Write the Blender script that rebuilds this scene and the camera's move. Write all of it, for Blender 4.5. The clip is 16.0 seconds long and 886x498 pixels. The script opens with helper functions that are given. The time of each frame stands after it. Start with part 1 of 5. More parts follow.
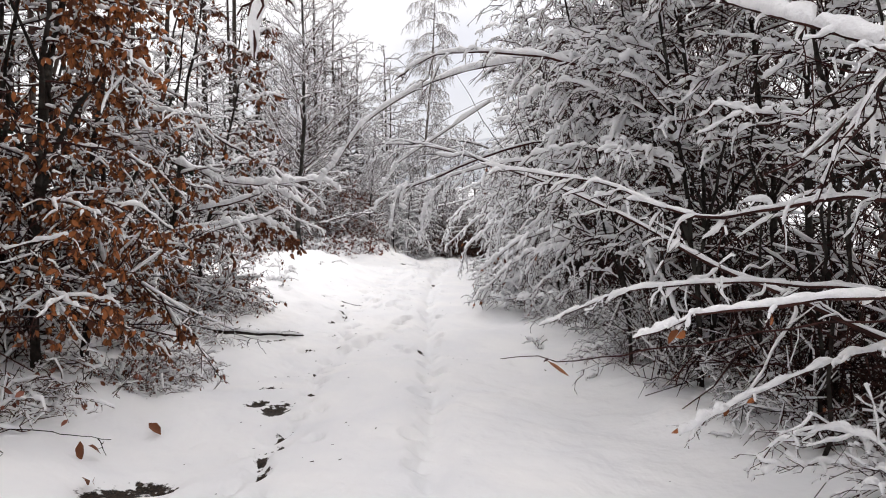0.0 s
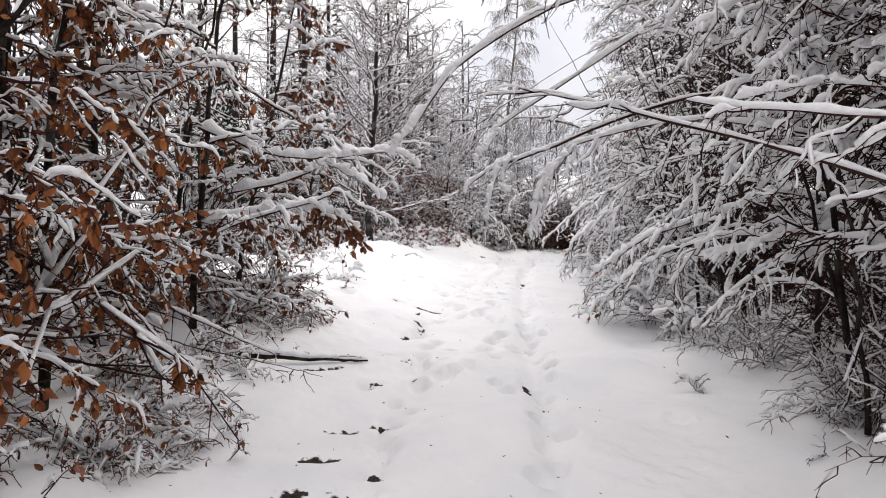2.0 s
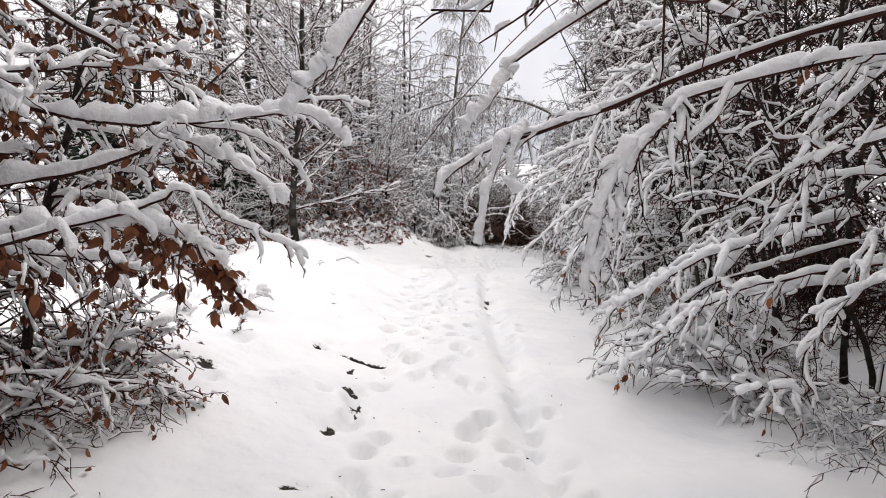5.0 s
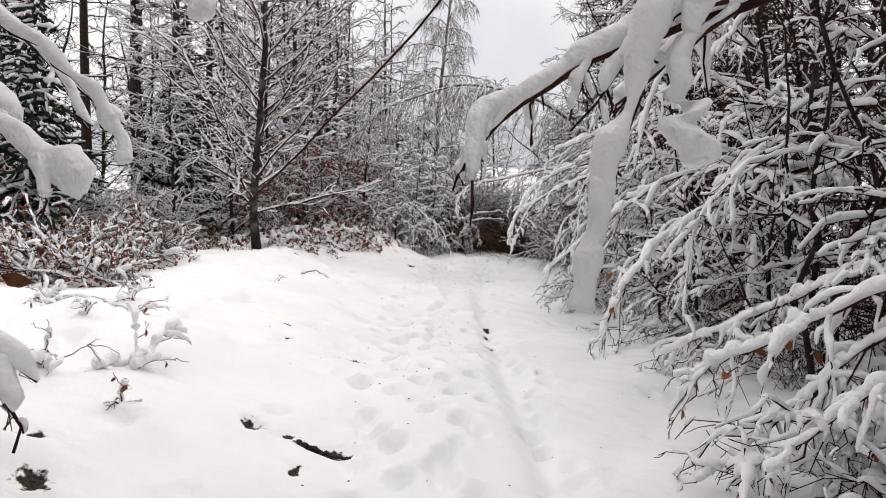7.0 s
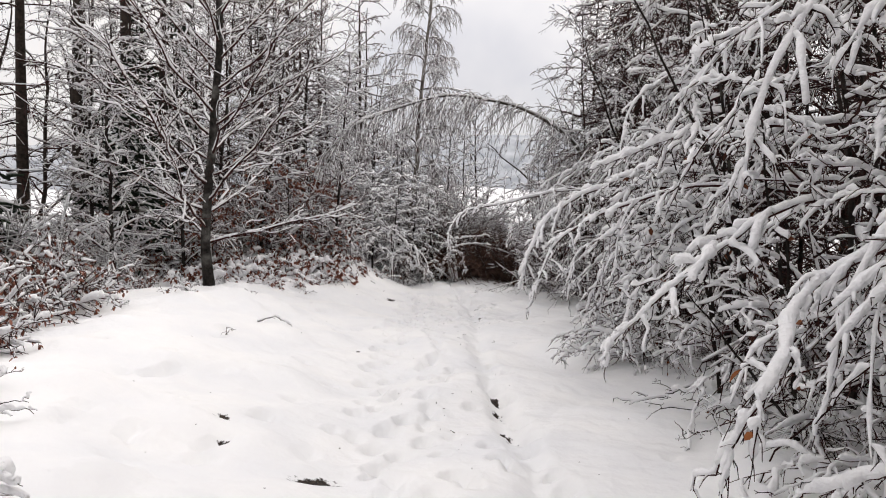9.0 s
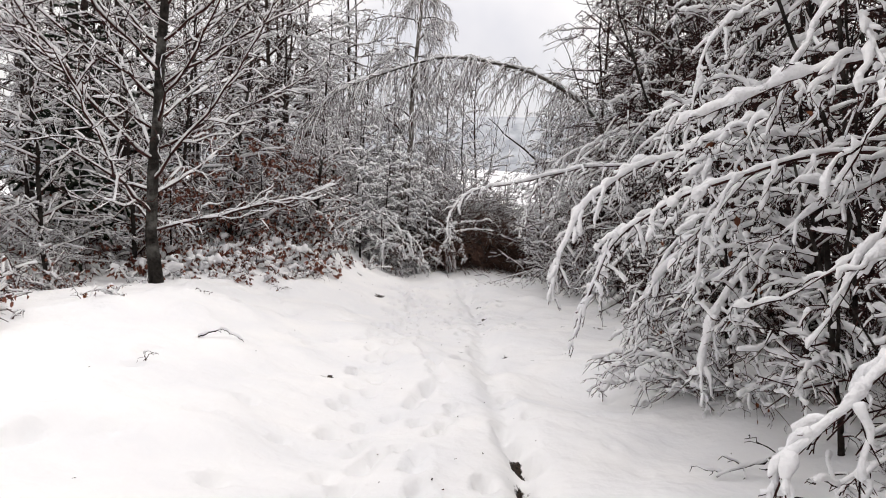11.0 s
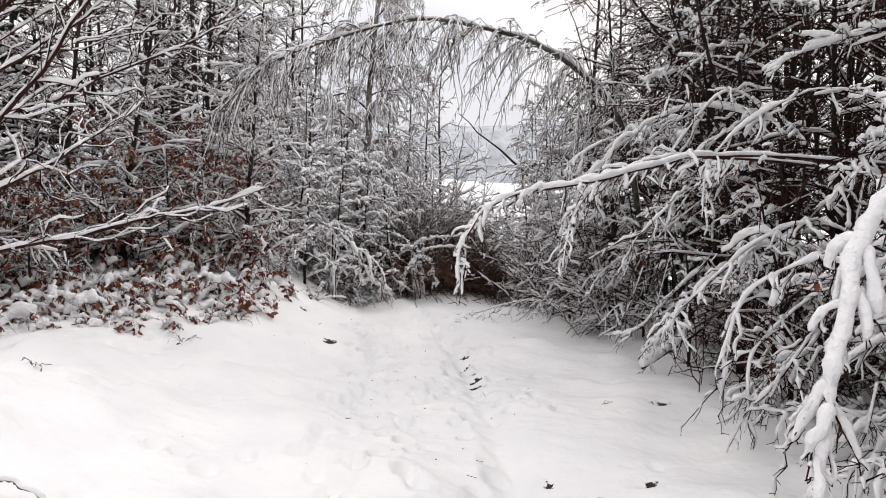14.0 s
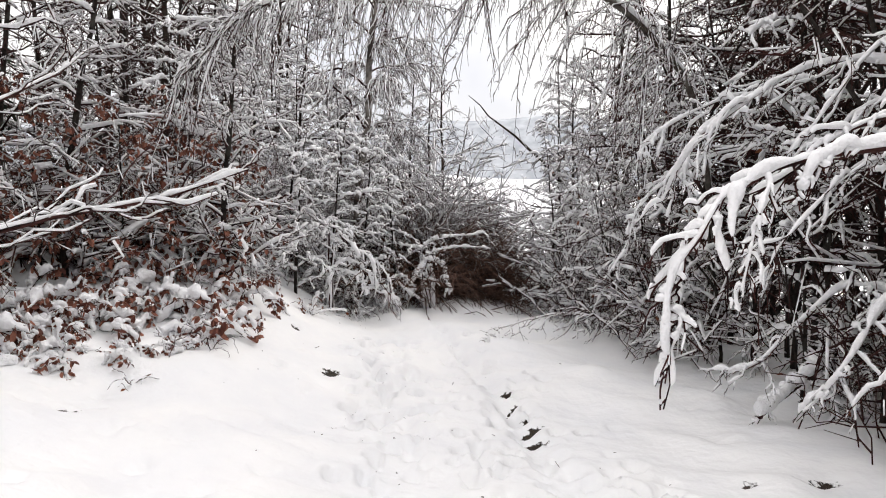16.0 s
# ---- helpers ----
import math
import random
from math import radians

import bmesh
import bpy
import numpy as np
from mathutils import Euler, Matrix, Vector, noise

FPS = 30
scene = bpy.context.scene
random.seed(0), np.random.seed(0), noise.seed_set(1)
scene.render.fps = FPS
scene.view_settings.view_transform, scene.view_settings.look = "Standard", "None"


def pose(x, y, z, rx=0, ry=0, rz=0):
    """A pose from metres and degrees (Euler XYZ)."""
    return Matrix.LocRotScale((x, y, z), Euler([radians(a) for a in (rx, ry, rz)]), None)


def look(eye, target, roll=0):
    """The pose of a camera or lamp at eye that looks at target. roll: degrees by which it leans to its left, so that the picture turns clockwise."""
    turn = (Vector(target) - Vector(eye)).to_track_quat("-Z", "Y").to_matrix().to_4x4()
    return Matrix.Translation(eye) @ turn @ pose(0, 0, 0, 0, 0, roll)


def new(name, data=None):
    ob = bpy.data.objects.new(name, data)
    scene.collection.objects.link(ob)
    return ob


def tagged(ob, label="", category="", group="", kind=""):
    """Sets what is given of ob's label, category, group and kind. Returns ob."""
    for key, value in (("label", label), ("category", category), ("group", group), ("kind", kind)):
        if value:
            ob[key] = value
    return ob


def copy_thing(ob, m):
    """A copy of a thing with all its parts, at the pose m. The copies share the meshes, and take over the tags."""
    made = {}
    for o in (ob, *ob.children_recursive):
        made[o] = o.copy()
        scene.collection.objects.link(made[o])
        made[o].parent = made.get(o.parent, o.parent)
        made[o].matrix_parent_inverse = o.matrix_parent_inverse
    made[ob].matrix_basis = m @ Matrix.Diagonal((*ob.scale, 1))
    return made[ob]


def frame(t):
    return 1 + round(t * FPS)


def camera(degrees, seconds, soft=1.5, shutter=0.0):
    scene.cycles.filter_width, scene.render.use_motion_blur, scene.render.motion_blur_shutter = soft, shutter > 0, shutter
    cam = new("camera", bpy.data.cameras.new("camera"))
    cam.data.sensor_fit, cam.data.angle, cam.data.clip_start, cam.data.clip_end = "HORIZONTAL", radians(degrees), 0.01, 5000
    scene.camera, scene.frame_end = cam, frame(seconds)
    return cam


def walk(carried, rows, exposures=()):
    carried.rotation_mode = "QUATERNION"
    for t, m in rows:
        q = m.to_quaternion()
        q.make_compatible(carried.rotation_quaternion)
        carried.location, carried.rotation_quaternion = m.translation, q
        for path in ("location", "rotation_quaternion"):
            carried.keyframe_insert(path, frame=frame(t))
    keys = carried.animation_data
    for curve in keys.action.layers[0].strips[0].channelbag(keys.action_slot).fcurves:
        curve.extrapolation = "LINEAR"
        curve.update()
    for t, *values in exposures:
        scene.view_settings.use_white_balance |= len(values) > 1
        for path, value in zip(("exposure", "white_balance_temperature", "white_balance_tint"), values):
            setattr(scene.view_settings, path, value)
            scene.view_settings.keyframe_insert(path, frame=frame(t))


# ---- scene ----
cam = camera(67.0, 16.0, 1.0)
METRES, EYE, TILT, LEAN, TURN = 17.0, 1.6, -3.2, 0.0, 0.0
ROWS = [
    (0.0, 0.0, 0.0, 0.0, 0.0, 0.0, -0.0),
    (0.5, 0.0045, 0.0355, -0.0011, 3.17, 0.02, -0.3),
    (1.0, -0.0025, 0.0691, -0.0043, 6.02, -0.74, -0.51),
    (1.5, -0.0141, 0.0997, 0.0018, 6.69, -0.6, -0.71),
    (2.0, -0.0239, 0.1342, 0.0045, 6.09, -0.99, -0.7),
    (2.5, -0.0316, 0.164, 0.0093, 4.09, -1.53, -0.68),
    (3.0, -0.0414, 0.1974, 0.0135, 2.3, -1.4, -0.6),
    (3.5, -0.0452, 0.23, 0.0132, 1.76, -1.42, -0.58),
    (6.0, -0.0496, 0.3606, 0.0254, -0.7, -2.36, -1.17),
    (6.5, -0.0532, 0.3937, 0.0274, -1.39, -2.05, -1.19),
    (7.0, -0.0548, 0.432, 0.0232, -0.94, -1.71, -1.27),
    (7.5, -0.0653, 0.4598, 0.024, -0.21, -1.47, -1.36),
    (8.0, -0.0796, 0.4877, 0.0294, -0.75, -0.2, -1.33),
    (8.5, -0.0727, 0.5189, 0.031, -1.81, 0.21, -1.14),
    (9.0, -0.0643, 0.5452, 0.036, -3.08, -0.09, -0.92),
    (9.5, -0.0605, 0.5773, 0.0354, -3.36, -0.68, -0.93),
    (10.0, -0.0587, 0.6043, 0.0378, -2.59, -1.25, -1.01),
    (12.5, -0.0631, 0.7594, 0.0474, -5.88, -1.64, -0.9),
    (13.0, -0.0649, 0.7898, 0.0511, -6.38, -0.64, -0.82),
    (13.5, -0.0636, 0.8238, 0.0502, -6.63, -0.52, -0.84),
    (14.0, -0.0656, 0.8552, 0.0518, -7.57, -0.76, -0.88),
    (14.5, -0.0704, 0.8868, 0.0554, -7.66, -0.14, -0.88),
    (15.0, -0.072, 0.9161, 0.0542, -6.67, -0.07, -0.86),
    (15.5, -0.0742, 0.9461, 0.0576, -7.2, -0.6, -0.9),
    (16.0, -0.079, 0.9789, 0.0557, -8.74, -1.15, -0.82),
]
walk(cam, [(t, pose(0, 0, EYE, TILT, LEAN, TURN) @ pose(METRES * x, METRES * y, METRES * z, 90 + pitch, roll, yaw)) for t, x, y, z, yaw, pitch, roll in ROWS],
     exposures=[(0.0, 0.12, 6700, 12.3), (3.5, 0.15, 6700, 13.4), (7.0, -0.06, 6820, 12.6), (8.3, -0.14, 6820, 12.5), (10.0, -0.07, 6820, 12.4), (12.5, 0.03, 6820, 12.4), (14.5, 0.09, 6750, 12.4), (16.0, 0.21, 6750, 11.2)])

# ---- world and light: a bright overcast winter sky ----
world = bpy.data.worlds.new("overcast_sky")
scene.world = world
world.use_nodes = True
wt = world.node_tree
wt.nodes.clear()
w_out = wt.nodes.new("ShaderNodeOutputWorld")
w_mix = wt.nodes.new("ShaderNodeMixShader")
w_sky = wt.nodes.new("ShaderNodeTexSky")
w_sky.sky_type, w_sky.sun_disc = "NISHITA", False
w_sky.sun_elevation, w_sky.sun_rotation = radians(38), radians(60)
w_bg = wt.nodes.new("ShaderNodeBackground")
w_bg.inputs["Strength"].default_value = 0.12
w_cloud = wt.nodes.new("ShaderNodeBackground")
w_cloud.inputs["Strength"].default_value = 1.2
w_co = wt.nodes.new("ShaderNodeTexCoord")
w_no = wt.nodes.new("ShaderNodeTexNoise")
w_no.inputs["Scale"].default_value, w_no.inputs["Detail"].default_value = 2.2, 5
w_ra = wt.nodes.new("ShaderNodeValToRGB")
w_ra.color_ramp.elements[0].position, w_ra.color_ramp.elements[0].color = 0.36, (0.68, 0.70, 0.76, 1)
w_ra.color_ramp.elements[1].position, w_ra.color_ramp.elements[1].color = 0.60, (0.98, 0.975, 0.975, 1)
w_mix.inputs[0].default_value = 0.92
wt.links.new(w_co.outputs["Generated"], w_no.inputs["Vector"])
wt.links.new(w_no.outputs["Fac"], w_ra.inputs["Fac"])
wt.links.new(w_ra.outputs["Color"], w_cloud.inputs["Color"])
w_xyz = wt.nodes.new("ShaderNodeSeparateXYZ")
w_high = wt.nodes.new("ShaderNodeMapRange")
w_high.inputs["From Min"].default_value, w_high.inputs["From Max"].default_value = 0.05, 0.8
w_high.inputs["To Min"].default_value, w_high.inputs["To Max"].default_value = 1.0, 1.85
wt.links.new(w_co.outputs["Generated"], w_xyz.inputs[0])
wt.links.new(w_xyz.outputs["Z"], w_high.inputs["Value"])
wt.links.new(w_high.outputs["Result"], w_cloud.inputs["Strength"])
wt.links.new(w_sky.outputs["Color"], w_bg.inputs["Color"])
wt.links.new(w_bg.outputs[0], w_mix.inputs[1])
wt.links.new(w_cloud.outputs[0], w_mix.inputs[2])
wt.links.new(w_mix.outputs[0], w_out.inputs["Surface"])

sun = new("sun", bpy.data.lights.new("sun", "SUN"))
sun.data.energy, sun.data.angle, sun.data.color = 1.3, radians(30), (1.0, 0.97, 0.93)
sun.matrix_world = look((14, 22, 14), (0, 14, 0))


# ---- materials ----
def material(name, dark, light, scale=8.0, rough=0.9, bump=0.4, bump_scale=60.0, bump_dist=0.01, stain=None, per_island=0.0, per_object=0.0, sheen=0.0, sub=0.0):
    """Two colours mixed by noise at two scales, with relief; stain is a third colour in patches."""
    m = bpy.data.materials.new(name)
    m.use_nodes = True
    nt = m.node_tree
    bs = nt.nodes["Principled BSDF"]
    bs.inputs["Roughness"].default_value = rough
    bs.inputs["Specular IOR Level"].default_value = 0.15
    if sub:
        bs.inputs["Subsurface Weight"].default_value = sub
        bs.inputs["Subsurface Radius"].default_value = (0.02, 0.025, 0.03)
    co = nt.nodes.new("ShaderNodeTexCoord")
    n1 = nt.nodes.new("ShaderNodeTexNoise")
    n1.inputs["Scale"].default_value, n1.inputs["Detail"].default_value = scale, 6
    nt.links.new(co.outputs["Object"], n1.inputs["Vector"])
    ramp = nt.nodes.new("ShaderNodeValToRGB")
    ramp.color_ramp.elements[0].position, ramp.color_ramp.elements[0].color = 0.32, (*dark, 1)
    ramp.color_ramp.elements[1].position, ramp.color_ramp.elements[1].color = 0.68, (*light, 1)
    fac = n1.outputs["Fac"]
    for on, node, out, amount in ((per_island, "ShaderNodeNewGeometry", "Random Per Island", per_island), (per_object, "ShaderNodeObjectInfo", "Random", per_object)):
        if on:
            src = nt.nodes.new(node)
            mul = nt.nodes.new("ShaderNodeMath")
            mul.operation = "MULTIPLY_ADD"
            mul.inputs[1].default_value, mul.inputs[2].default_value = amount, -amount / 2
            add = nt.nodes.new("ShaderNodeMath")
            add.operation = "ADD"
            nt.links.new(src.outputs[out], mul.inputs[0])
            nt.links.new(mul.outputs[0], add.inputs[0])
            nt.links.new(fac, add.inputs[1])
            fac = add.outputs[0]
    nt.links.new(fac, ramp.inputs["Fac"])
    colour = ramp.outputs["Color"]
    if stain:
        n2 = nt.nodes.new("ShaderNodeTexNoise")
        n2.inputs["Scale"].default_value, n2.inputs["Detail"].default_value = scale * 0.22, 4
        nt.links.new(co.outputs["Object"], n2.inputs["Vector"])
        r2 = nt.nodes.new("ShaderNodeValToRGB")
        r2.color_ramp.elements[0].position, r2.color_ramp.elements[1].position = 0.5, 0.66
        nt.links.new(n2.outputs["Fac"], r2.inputs["Fac"])
        mix = nt.nodes.new("ShaderNodeMix")
        mix.data_type = "RGBA"
        nt.links.new(r2.outputs["Color"], mix.inputs["Factor"])
        nt.links.new(colour, mix.inputs["A"])
        mix.inputs["B"].default_value = (*stain, 1)
        colour = mix.outputs["Result"]
    nt.links.new(colour, bs.inputs["Base Color"])
    n3 = nt.nodes.new("ShaderNodeTexNoise")
    n3.inputs["Scale"].default_value, n3.inputs["Detail"].default_value = bump_scale, 4
    nt.links.new(co.outputs["Object"], n3.inputs["Vector"])
    bp = nt.nodes.new("ShaderNodeBump")
    bp.inputs["Strength"].default_value, bp.inputs["Distance"].default_value = bump, bump_dist
    nt.links.new(n3.outputs["Fac"], bp.inputs["Height"])
    nt.links.new(bp.outputs["Normal"], bs.inputs["Normal"])
    return m


SNOW = material("snow", (0.77, 0.77, 0.79), (0.86, 0.855, 0.86), 5.0, 0.75, 0.35, 45.0, 0.012)
GROUND_SNOW = material("ground_snow", (0.81, 0.815, 0.83), (0.88, 0.875, 0.87), 1.4, 0.7, 0.5, 14.0, 0.018)
BARK = material("bark_dark", (0.007, 0.005, 0.0045), (0.032, 0.024, 0.02), 22.0, 0.92, 0.9, 60.0, 0.016, stain=(0.05, 0.046, 0.04))
TWIG = material("twig_bark", (0.013, 0.0046, 0.0044), (0.056, 0.021, 0.0175), 9.0, 0.85, 0.3, 90.0, 0.004, per_island=0.5)
GREY_BARK = material("bark_grey", (0.035, 0.03, 0.026), (0.16, 0.145, 0.125), 10.0, 0.9, 0.7, 60.0, 0.01, stain=(0.06, 0.055, 0.045))
BIRCH = material("bark_birch", (0.06, 0.052, 0.045), (0.34, 0.31, 0.28), 8.0, 0.8, 0.5, 50.0, 0.006, stain=(0.05, 0.042, 0.038))
ALDER = material("bark_alder", (0.006, 0.005, 0.0045), (0.036, 0.031, 0.027), 16.0, 0.92, 1.0, 38.0, 0.03, stain=(0.13, 0.125, 0.115))
PINE = material("bark_pine", (0.014, 0.011, 0.01), (0.05, 0.038, 0.03), 12.0, 0.95, 0.9, 40.0, 0.02)
LEAF = material("leaf_copper", (0.075, 0.024, 0.011), (0.31, 0.108, 0.038), 6.0, 0.6, 0.3, 120.0, 0.003, per_island=0.7)
LEAF_DARK = material("leaf_russet", (0.07, 0.024, 0.014), (0.20, 0.075, 0.035), 6.0, 0.65, 0.3, 120.0, 0.003, per_island=0.7)
LEAF_RED = material("leaf_rust", (0.10, 0.034, 0.024), (0.28, 0.115, 0.078), 6.0, 0.65, 0.3, 120.0, 0.003, per_island=0.7)
FROSTED = material("twig_frosted", (0.03, 0.021, 0.019), (0.22, 0.18, 0.168), 16.0, 0.85, 0.3, 90.0, 0.004, per_island=0.4)
BROWN = material("twig_brown", (0.035, 0.020, 0.016), (0.15, 0.085, 0.065), 12.0, 0.85, 0.3, 90.0, 0.004, per_island=0.5)
NEEDLE = material("needle_green", (0.008, 0.014, 0.009), (0.03, 0.042, 0.026), 14.0, 0.7, 0.5, 110.0, 0.01, per_island=0.5)
# the haze of distance is mixed into this pale blue-grey base colour
FAR = material("hazed_far_wood", (0.30, 0.32, 0.35), (0.50, 0.52, 0.55), 0.09, 0.95, 0.2, 0.5, 0.5)



def coarse_relief(m, scale, dist):
    """A second, coarser bump under the fine one: the clots of settled snow."""
    nt = m.node_tree
    fine = next(n for n in nt.nodes if n.bl_idname == "ShaderNodeBump")
    co = nt.nodes.new("ShaderNodeTexCoord")
    no = nt.nodes.new("ShaderNodeTexNoise")
    no.inputs["Scale"].default_value, no.inputs["Detail"].default_value = scale, 3
    nt.links.new(co.outputs["Object"], no.inputs["Vector"])
    bp = nt.nodes.new("ShaderNodeBump")
    bp.inputs["Strength"].default_value, bp.inputs["Distance"].default_value = 0.9, dist
    nt.links.new(no.outputs["Fac"], bp.inputs["Height"])
    nt.links.new(bp.outputs["Normal"], fine.inputs["Normal"])


coarse_relief(SNOW, 22.0, 0.025)
coarse_relief(GROUND_SNOW, 3.0, 0.035)


def show_bare_ground():
    """Wet dark litter where the snow sheet is thin, with a ragged edge."""
    nt = GROUND_SNOW.node_tree
    bs = nt.nodes["Principled BSDF"]
    snow_colour = bs.inputs["Base Color"].links[0].from_socket
    at = nt.nodes.new("ShaderNodeAttribute")
    at.attribute_name = "bare"
    co = nt.nodes.new("ShaderNodeTexCoord")
    no = nt.nodes.new("ShaderNodeTexNoise")
    no.inputs["Scale"].default_value, no.inputs["Detail"].default_value = 20.0, 6
    nt.links.new(co.outputs["Object"], no.inputs["Vector"])
    add = nt.nodes.new("ShaderNodeMath")
    add.operation = "MULTIPLY_ADD"
    nt.links.new(no.outputs["Fac"], add.inputs[0])
    add.inputs[1].default_value = 1.5
    nt.links.new(at.outputs["Fac"], add.inputs[2])
    ramp = nt.nodes.new("ShaderNodeValToRGB")
    ramp.color_ramp.elements[0].position, ramp.color_ramp.elements[1].position = 1.0, 1.0
    sub = nt.nodes.new("ShaderNodeMapRange")
    sub.inputs["From Min"].default_value, sub.inputs["From Max"].default_value = 1.24, 1.4
    nt.links.new(add.outputs[0], sub.inputs["Value"])
    gate = nt.nodes.new("ShaderNodeMath")
    gate.operation = "GREATER_THAN"
    gate.inputs[1].default_value = 0.12
    nt.links.new(at.outputs["Fac"], gate.inputs[0])
    mul = nt.nodes.new("ShaderNodeMath")
    mul.operation = "MULTIPLY"
    nt.links.new(gate.outputs[0], mul.inputs[0])
    nt.links.new(sub.outputs["Result"], mul.inputs[1])
    mix = nt.nodes.new("ShaderNodeMix")
    mix.data_type = "RGBA"
    nt.links.new(mul.outputs[0], mix.inputs["Factor"])
    nt.links.new(snow_colour, mix.inputs["A"])
    soil_noise = nt.nodes.new("ShaderNodeTexNoise")
    soil_noise.inputs["Scale"].default_value, soil_noise.inputs["Detail"].default_value = 70.0, 4
    nt.links.new(co.outputs["Object"], soil_noise.inputs["Vector"])
    soil = nt.nodes.new("ShaderNodeValToRGB")
    soil.color_ramp.elements[0].position, soil.color_ramp.elements[0].color = 0.4, (0.010, 0.009, 0.008, 1)
    soil.color_ramp.elements[1].position, soil.color_ramp.elements[1].color = 0.66, (0.055, 0.036, 0.024, 1)
    nt.links.new(soil_noise.outputs["Fac"], soil.inputs["Fac"])
    nt.links.new(soil.outputs["Color"], mix.inputs["B"])
    nt.links.new(mix.outputs["Result"], bs.inputs["Base Color"])
    nt.nodes.remove(ramp)


show_bare_ground()

# ---- mesh tools ----
rng = np.random.default_rng(11)
UP = np.array((0.0, 0.0, 1.0))


def unit(v):
    return v / np.maximum(np.linalg.norm(v, axis=-1, keepdims=True), 1e-9)


def mesh_of(name, chunks, mat):
    """One smooth mesh from chunks of (points, quads)."""
    pts, faces, n = [], [], 0
    for v, q in chunks:
        pts.append(v)
        faces.append(q + n)
        n += len(v)
    v, q = np.concatenate(pts).astype(np.float32), np.concatenate(faces).astype(np.int32)
    me = bpy.data.meshes.new(name)
    me.vertices.add(len(v))
    me.vertices.foreach_set("co", v.ravel())
    me.loops.add(q.size)
    me.loops.foreach_set("vertex_index", q.ravel())
    me.polygons.add(len(q))
    me.polygons.foreach_set("loop_start", np.arange(0, q.size, 4, dtype=np.int32))
    me.polygons.foreach_set("use_smooth", np.ones(len(q), dtype=bool))
    me.update(calc_edges=True)
    me.materials.append(mat)
    return me


def part(name, chunks, mat, parent, label="", kind=""):
    ob = new(name, mesh_of(name, chunks, mat))
    ob.parent = parent
    return tagged(ob, label, "", "", kind)


def thing(name, x, y, z, label, category, group="", kind=""):
    ob = new(name)
    ob.location = (x, y, z)
    ob.empty_display_size = 0.2
    return tagged(ob, label, category, group, kind)


def rings(C, U, V, a, b, k):
    """Tubes round the lines C (lines, points, 3) with half-widths a along U and b along V."""
    B, N, _ = C.shape
    th = np.arange(k) * 2 * np.pi / k + 0.3
    v = C[:, :, None] + U[:, :, None] * (a[..., None] * np.cos(th))[..., None] + V[:, :, None] * (b[..., None] * np.sin(th))[..., None]
    i = np.arange(B * N * k).reshape(B, N, k)
    j = np.roll(i, -1, axis=2)
    q = np.stack((i[:, :-1], j[:, :-1], j[:, 1:], i[:, 1:]), axis=-1).reshape(-1, 4)
    return v.reshape(-1, 3), q


def frames_of(P):
    t = unit(np.gradient(P, axis=1))
    run = (P[:, -1] - P[:, 0]) * (1, 1, 0) + (1e-3, 2e-4, 0)
    u = np.cross(t, UP) + 0.3 * unit(np.cross(run, UP))[:, None]
    u = unit(u - t * np.sum(u * t, axis=-1, keepdims=True))
    return t, u, unit(np.cross(u, t))


def wood(P, R, k):
    t, u, v = frames_of(P)
    return rings(P, u, v, R, R, k)


def resample(P, m, at=None):
    """m points along each line of P, evenly or at the given shares of its length (one row for all, or a row a line)."""
    B, N, _ = P.shape
    s = np.broadcast_to(np.linspace(0, 1, m) if at is None else at, (B, m)) * (N - 1)
    i = np.minimum(s.astype(int), N - 2)
    f = (s - i)[..., None]
    row = np.arange(B)[:, None]
    return P[row, i] * (1 - f) + P[row, i + 1] * f


